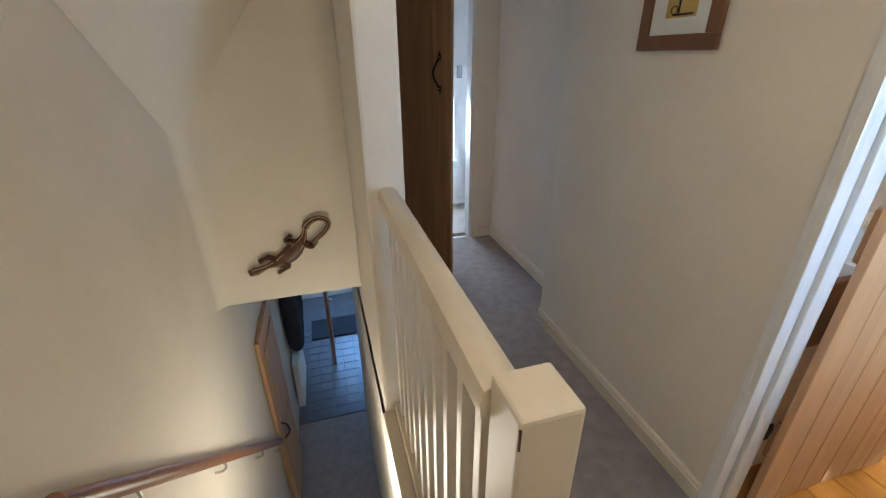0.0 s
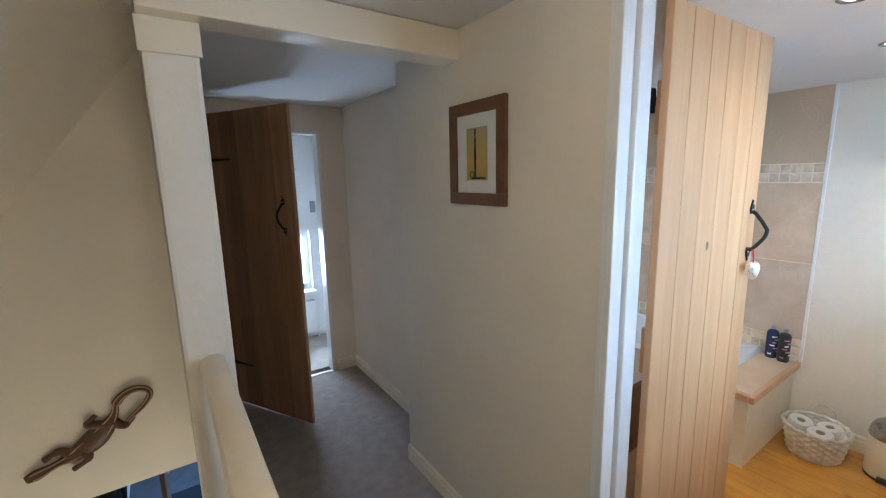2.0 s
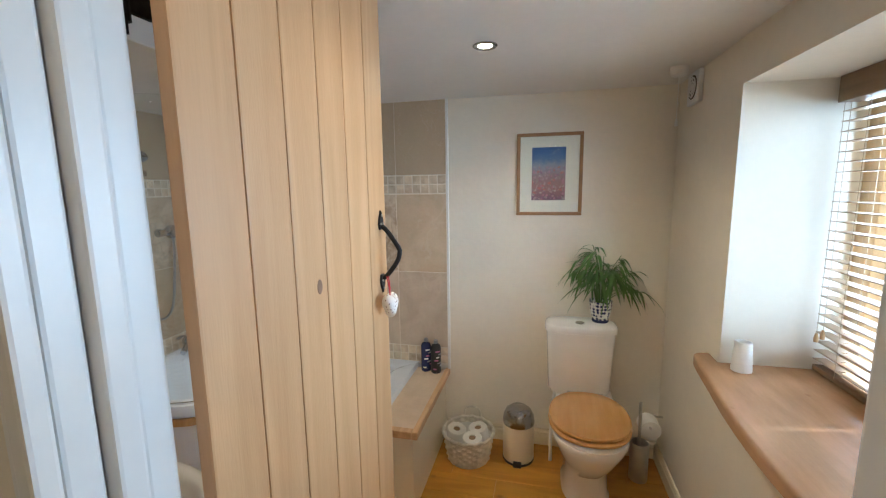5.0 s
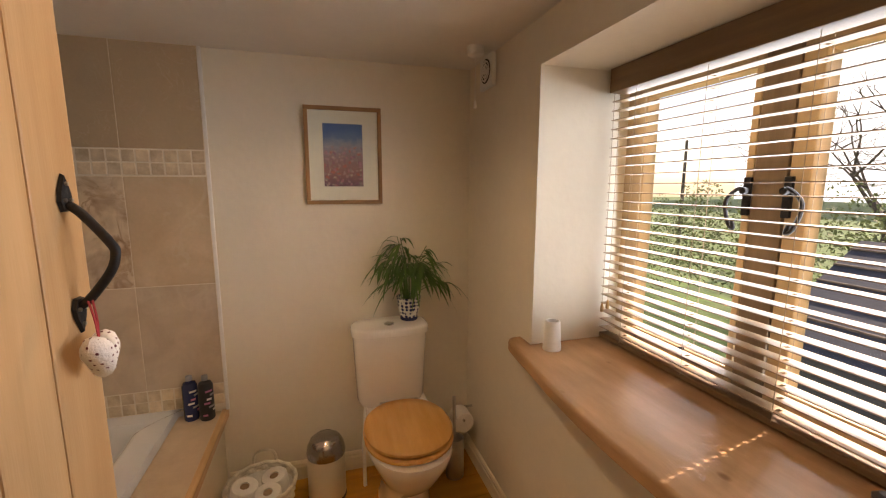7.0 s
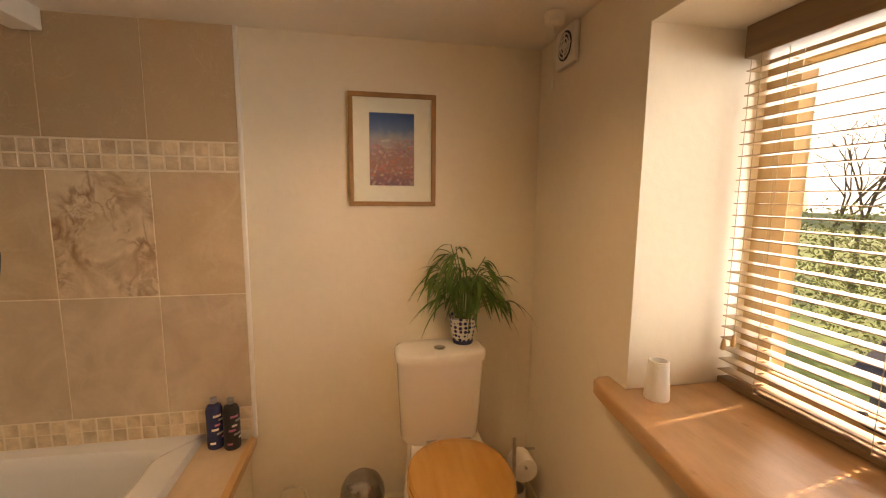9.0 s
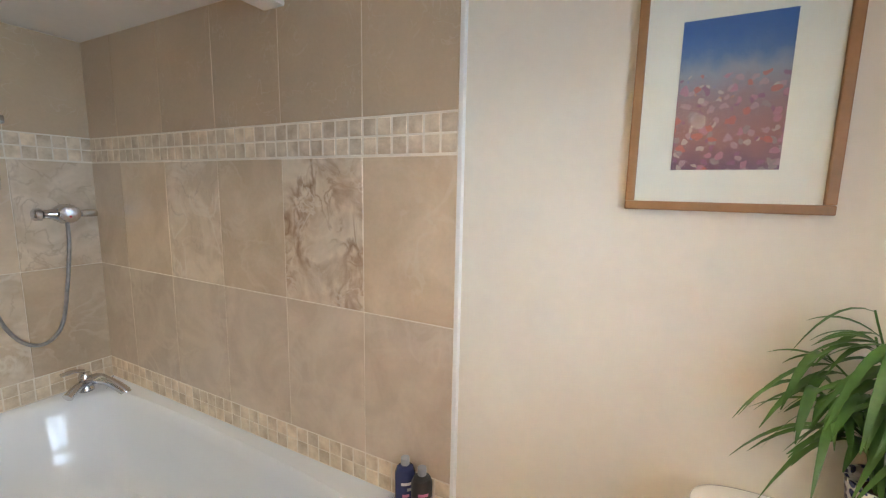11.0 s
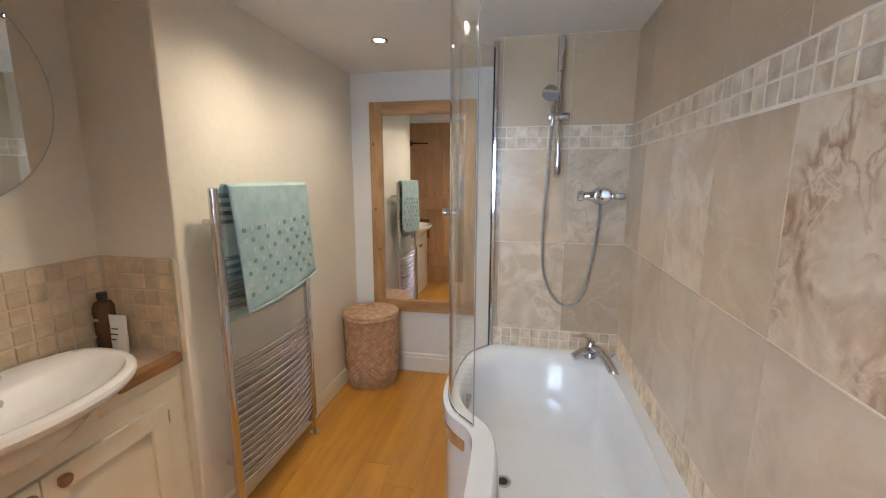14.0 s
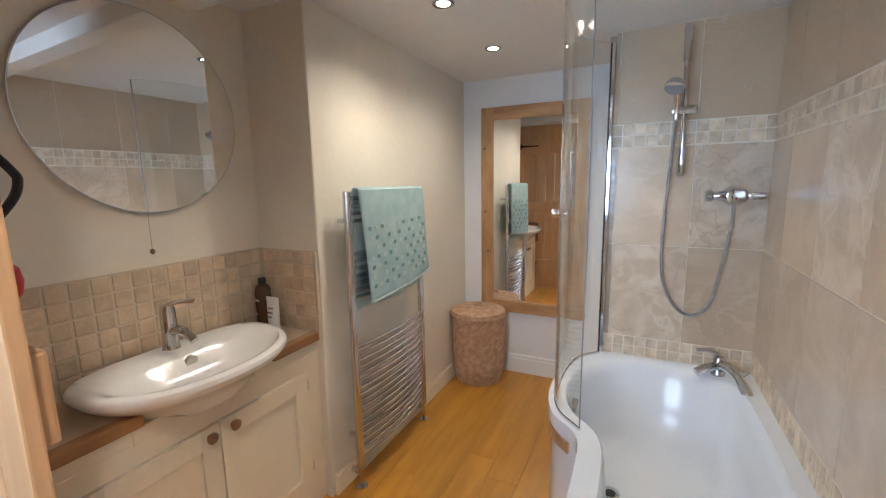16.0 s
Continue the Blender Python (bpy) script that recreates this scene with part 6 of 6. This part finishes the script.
tagged(part("door_mat", box(-0.3, 5.25, -2.347, 0.7, 5.75, -2.33, 0.004), CLOTH_DARK), "dark mat on the tiled hall floor", "mat")
rd = thing("hall_radiator", -0.40, 4.2, -2.25, "white panel radiator under hanging coats", "radiator")
part("panel", box(-0.425, 3.85, -2.22, -0.36, 4.5, -1.62, 0.008), WHITE, rd)
for k in range(14):
    part("flute", box(-0.361, 3.88 + 0.045 * k, -2.18, -0.352, 3.90 + 0.045 * k, -1.66, 0.003, seg=1), WHITE, rd)
rnd = random.Random(9)
for cy, mtl, w, z0, lab in ((4.0, CLOTH_GREY, 0.11, -1.45, "grey patterned coat hanging on a hook"), (4.22, CLOTH_DARK, 0.17, -1.60, "black coat hanging on a hook"), (4.5, CLOTH_DARK, 0.16, -1.5, "black jacket hanging on a hook")):
    tagged(part("coat", loft([(-0.36, cy, 0.07, w * 0.9, z0), (-0.35, cy + 0.01, 0.09, w, z0 + 0.25), (-0.36, cy, 0.08, w * 0.85, z0 + 0.6), (-0.39, cy, 0.05, w * 0.5, z0 + 0.85), (-0.42, cy, 0.02, 0.03, z0 + 0.95)], n=22), mtl, smooth=True), lab, "coat", "coats on hooks")
hd = thing("door_5", 0.02, 5.0, -2.35, "brown wooden hall door standing ajar", "door")
part("leaf", box(-0.02, 4.62, -2.345, 0.02, 5.22, -0.4, 0.004), RAIL_WOOD, hd)
part("knob", lathe(0.05, 4.68, -1.38, [(0.02, 0), (0.028, 0.02), (0.02, 0.04)], 14), STEEL, hd, smooth=True)
fw = thing("window_2", 0.35, 6.49, -1.2, "small bright window in the far hall wall", "window", "", "structure")
part("pane", box(0.1, 6.488, -1.35, 0.30, 6.496, -1.05), HALL_GLOW, fw)
part("window_frame", tube([(0.09, 6.485, -1.36), (0.31, 6.485, -1.36), (0.31, 6.485, -1.04), (0.09, 6.485, -1.04)], 0.015, 6, closed=True), WHITE, fw)

# bedroom beyond the corridor door
structure("floor_bedroom", box(-0.2, 3.22, -0.15, 1.8, 4.0, -0.001), CARPET2, "beige carpet of the bedroom")
bm = box(-0.2, 4.0, -0.15, 0.96, 4.15, 2.3)
box(1.47, 4.0, -0.15, 2.4, 4.15, 2.3, bm=bm)
box(0.96, 4.0, -0.15, 1.47, 4.15, 0.47, bm=bm)
box(0.96, 4.0, 1.07, 1.47, 4.15, 2.3, bm=bm)
structure("wall_bedroom", bm, WHITE_WALL, "white bedroom wall with a small window")
structure("wall_bedroom_side", box(1.80, 3.22, -0.15, 1.9, 5.0, 2.3), WHITE_WALL, "white bedroom side wall")
structure("wall_bedroom_west", box(-0.3, 3.22, -0.15, -0.2, 5.15, 2.3), WHITE_WALL, "white bedroom wall")
structure("ceiling_bedroom", box(-0.2, 3.22, 2.1, 2.4, 5.15, 2.2), CEILING, "white bedroom ceiling")
bw = tagged(thing("window_3", 1.2, 4.08, 0.47), "small white cottage window", "window", "", "structure")
for a in ((0.96, 0.47, 1.01, 1.07), (1.42, 0.47, 1.47, 1.07), (1.01, 1.0, 1.42, 1.07), (1.01, 0.47, 1.42, 0.54), (1.01, 0.765, 1.42, 0.785), (1.205, 0.54, 1.225, 0.765), (1.205, 0.785, 1.225, 1.0)):
    part("window_frame", box(a[0], 4.06, a[1], a[2], 4.10, a[3], 0.004), WHITE, bw)
part("window_sill", box(0.93, 3.94, 0.445, 1.49, 4.06, 0.475, 0.006), WHITE, bw)
br2 = thing("bedroom_radiator", 1.2, 3.95, 0.05, "white panel radiator below the bedroom window", "radiator")
part("panel", box(0.85, 3.91, 0.06, 1.46, 3.985, 0.385, 0.01), WHITE, br2)
part("valve", cyl((1.475, 3.95, 0.0), (1.475, 3.95, 0.12), 0.010), WHITE, br2)
structure("trim_bedroom_skirting", box(-0.2, 3.986, 0, 1.8, 3.999, 0.08), WHITE, "white bedroom skirting")
tagged(part("light_switch", box(1.495, 3.986, 1.24, 1.545, 3.999, 1.35, 0.004), GREY), "grey metal switch plate on the bedroom wall", "switch")
tagged(part("wall_shelf", box(0.9, 3.88, 1.65, 1.395, 3.998, 1.665, 0.003), WHITE), "thin white shelf on the bedroom wall", "shelf")
th = structure("trim_threshold", box(0.575, 3.11, 0.0, 1.345, 3.135, 0.006, 0.002), STEEL, "metal carpet strip at the bedroom doorway")
ln = tagged(thing("door_6", 0.96, 3.165, 0), "white painted lining of the bedroom doorway", "door lining", "", "structure")
part("jamb", box(0.575, 3.112, 0, 0.60, 3.218, 1.91, 0.003), WHITE, ln)
part("jamb", box(1.32, 3.112, 0, 1.345, 3.218, 1.91, 0.003), WHITE, ln)
part("head", box(0.60, 3.112, 1.885, 1.32, 3.218, 1.91, 0.003), WHITE, ln)
structure("wall_bedroom_corner", box(0.30, 3.222, -0.15, 0.57, 3.30, 2.3), WHITE_WALL, "white wall beside the bedroom doorway")

# ---- outdoors ----
tagged(part("ground", box(-150, -300, -3.2, 150, -1.0, -3.0), GRASS), "garden lawn", "ground", "", "structure")
tagged(part("backdrop_sky", box(-120, -151, -20, 120, -150, 90), SKY_GLOW), "bright hazy sky", "sky", "", "structure")
tagged(part("backdrop_sky", box(-12, 14, -6, 16, 14.1, 10), SKY_GLOW), "bright hazy sky", "sky", "", "structure")
rnd = random.Random(3)


def leaf_cloud(bm, cx, cy, cz, rx, ry, rz, count, size):
    for _ in range(count):
        while True:
            u = Vector((rnd.uniform(-1, 1), rnd.uniform(-1, 1), rnd.uniform(-1, 1)))
            if u.length <= 1:
                break
        c = Vector((cx + u.x * rx, cy + u.y * ry, cz + u.z * rz))
        a, b = Vector((rnd.gauss(0, 1), rnd.gauss(0, 1), rnd.gauss(0, 1))).normalized(), Vector((rnd.gauss(0, 1), rnd.gauss(0, 1), rnd.gauss(0, 1))).normalized()
        s = size * rnd.uniform(0.5, 1.3)
        bm.faces.new([bm.verts.new(c + a * s), bm.verts.new(c + b * s * 0.6), bm.verts.new(c - a * s * 0.8), bm.verts.new(c - b * s * 0.6)])


bm = bmesh.new()
for k in range(38):
    x = -4 + k * 0.62
    leaf_cloud(bm, x + rnd.uniform(-0.3, 0.3), -13 + rnd.uniform(-0.5, 0.5), -0.7 + rnd.uniform(-0.3, 0.5), 0.8, 0.7, 2.0, 800, 0.065)
hedge = thing("hedge", 6, -13, -3, "tall green garden hedge in leaf", "hedge")
part("foliage", bm, HEDGE, hedge)


def bare_tree(x, y, z, height, seed, name_label):
    r = random.Random(seed)
    t = thing("tree", x, y, z, name_label, "tree", "bare garden trees")
    trunk, twigs = bmesh.new(), bmesh.new()

    def grow(p, d, length, rad, depth):
        q = p + d * length
        mid = (p + q) / 2 + Vector((r.gauss(0, 0.03), r.gauss(0, 0.03), 0)) * length
        tube([p, mid, q], [rad, rad * 0.85, rad * 0.65], 5, trunk if depth < 2 else twigs)
        if depth < 6:
            for _ in range(2 if depth else 4):
                nd = (d + Vector((r.gauss(0, 0.55), r.gauss(0, 0.55), r.gauss(0.12, 0.3)))).normalized()
                grow(q, nd, length * r.uniform(0.62, 0.85), rad * 0.62, depth + 1)

    grow(Vector((x, y, z)), Vector((0, 0, 1)), height * 0.3, height * 0.014, 0)
    part("trunk", trunk, BARK, t)
    part("branches", twigs, BARK, t)


for k, (tx, ty, th) in enumerate(((11.3, -20, 10), (16.8, -22, 9), (13.6, -25, 9.5), (21.5, -27, 9), (7.5, -19, 9), (4.0, -21, 9))):
    bare_tree(tx, ty, -3, th, 4 + 2 * k, "bare leafless tree beyond the hedge")
pole = tagged(part("utility_pole", cyl((20.5, -20, -3), (20.5, -20, 4.1), 0.11, 0.08, 10), BARK), "thin wooden utility pole beyond the garden", "utility pole")
shed = thing("garden_shed", 4.6, -9.4, -3, "low garden shed with a dark pitched roof", "shed")
part("walls", box(2.2, -10.6, -3.0, 6.9, -8.2, -1.5), SLATE, shed)
bm = bmesh.new()
low, high, thick = (-8.0, -1.55), (-10.7, 0.25), 0.07
for x in (2.0, 7.1):
    for (y, z), dz in ((low, 0), (low, thick), (high, thick), (high, 0)):
        bm.verts.new((x, y, z + dz))
bm.verts.ensure_lookup_table()
q = list(bm.verts)
for f in ((0, 1, 2, 3), (4, 5, 6, 7), (0, 1, 5, 4), (1, 2, 6, 5), (2, 3, 7, 6), (3, 0, 4, 7)):
    bm.faces.new([q[k] for k in f])
bmesh.ops.recalc_face_normals(bm, faces=bm.faces)
part("roof", bm, SLATE, shed)
for k in range(6):
    t = (k + 0.4) / 6
    y, z = low[0] + (high[0] - low[0]) * t, low[1] + (high[1] - low[1]) * t + thick
    part("roof_lath", box(2.0, y - 0.03, z, 7.1, y + 0.03, z + 0.035), BARK, shed)
part("gable", prism([(2.2, -10.6), (6.9, -10.6), (6.9, -10.5), (2.2, -10.5)], -1.5, 0.1), SLATE, shed)
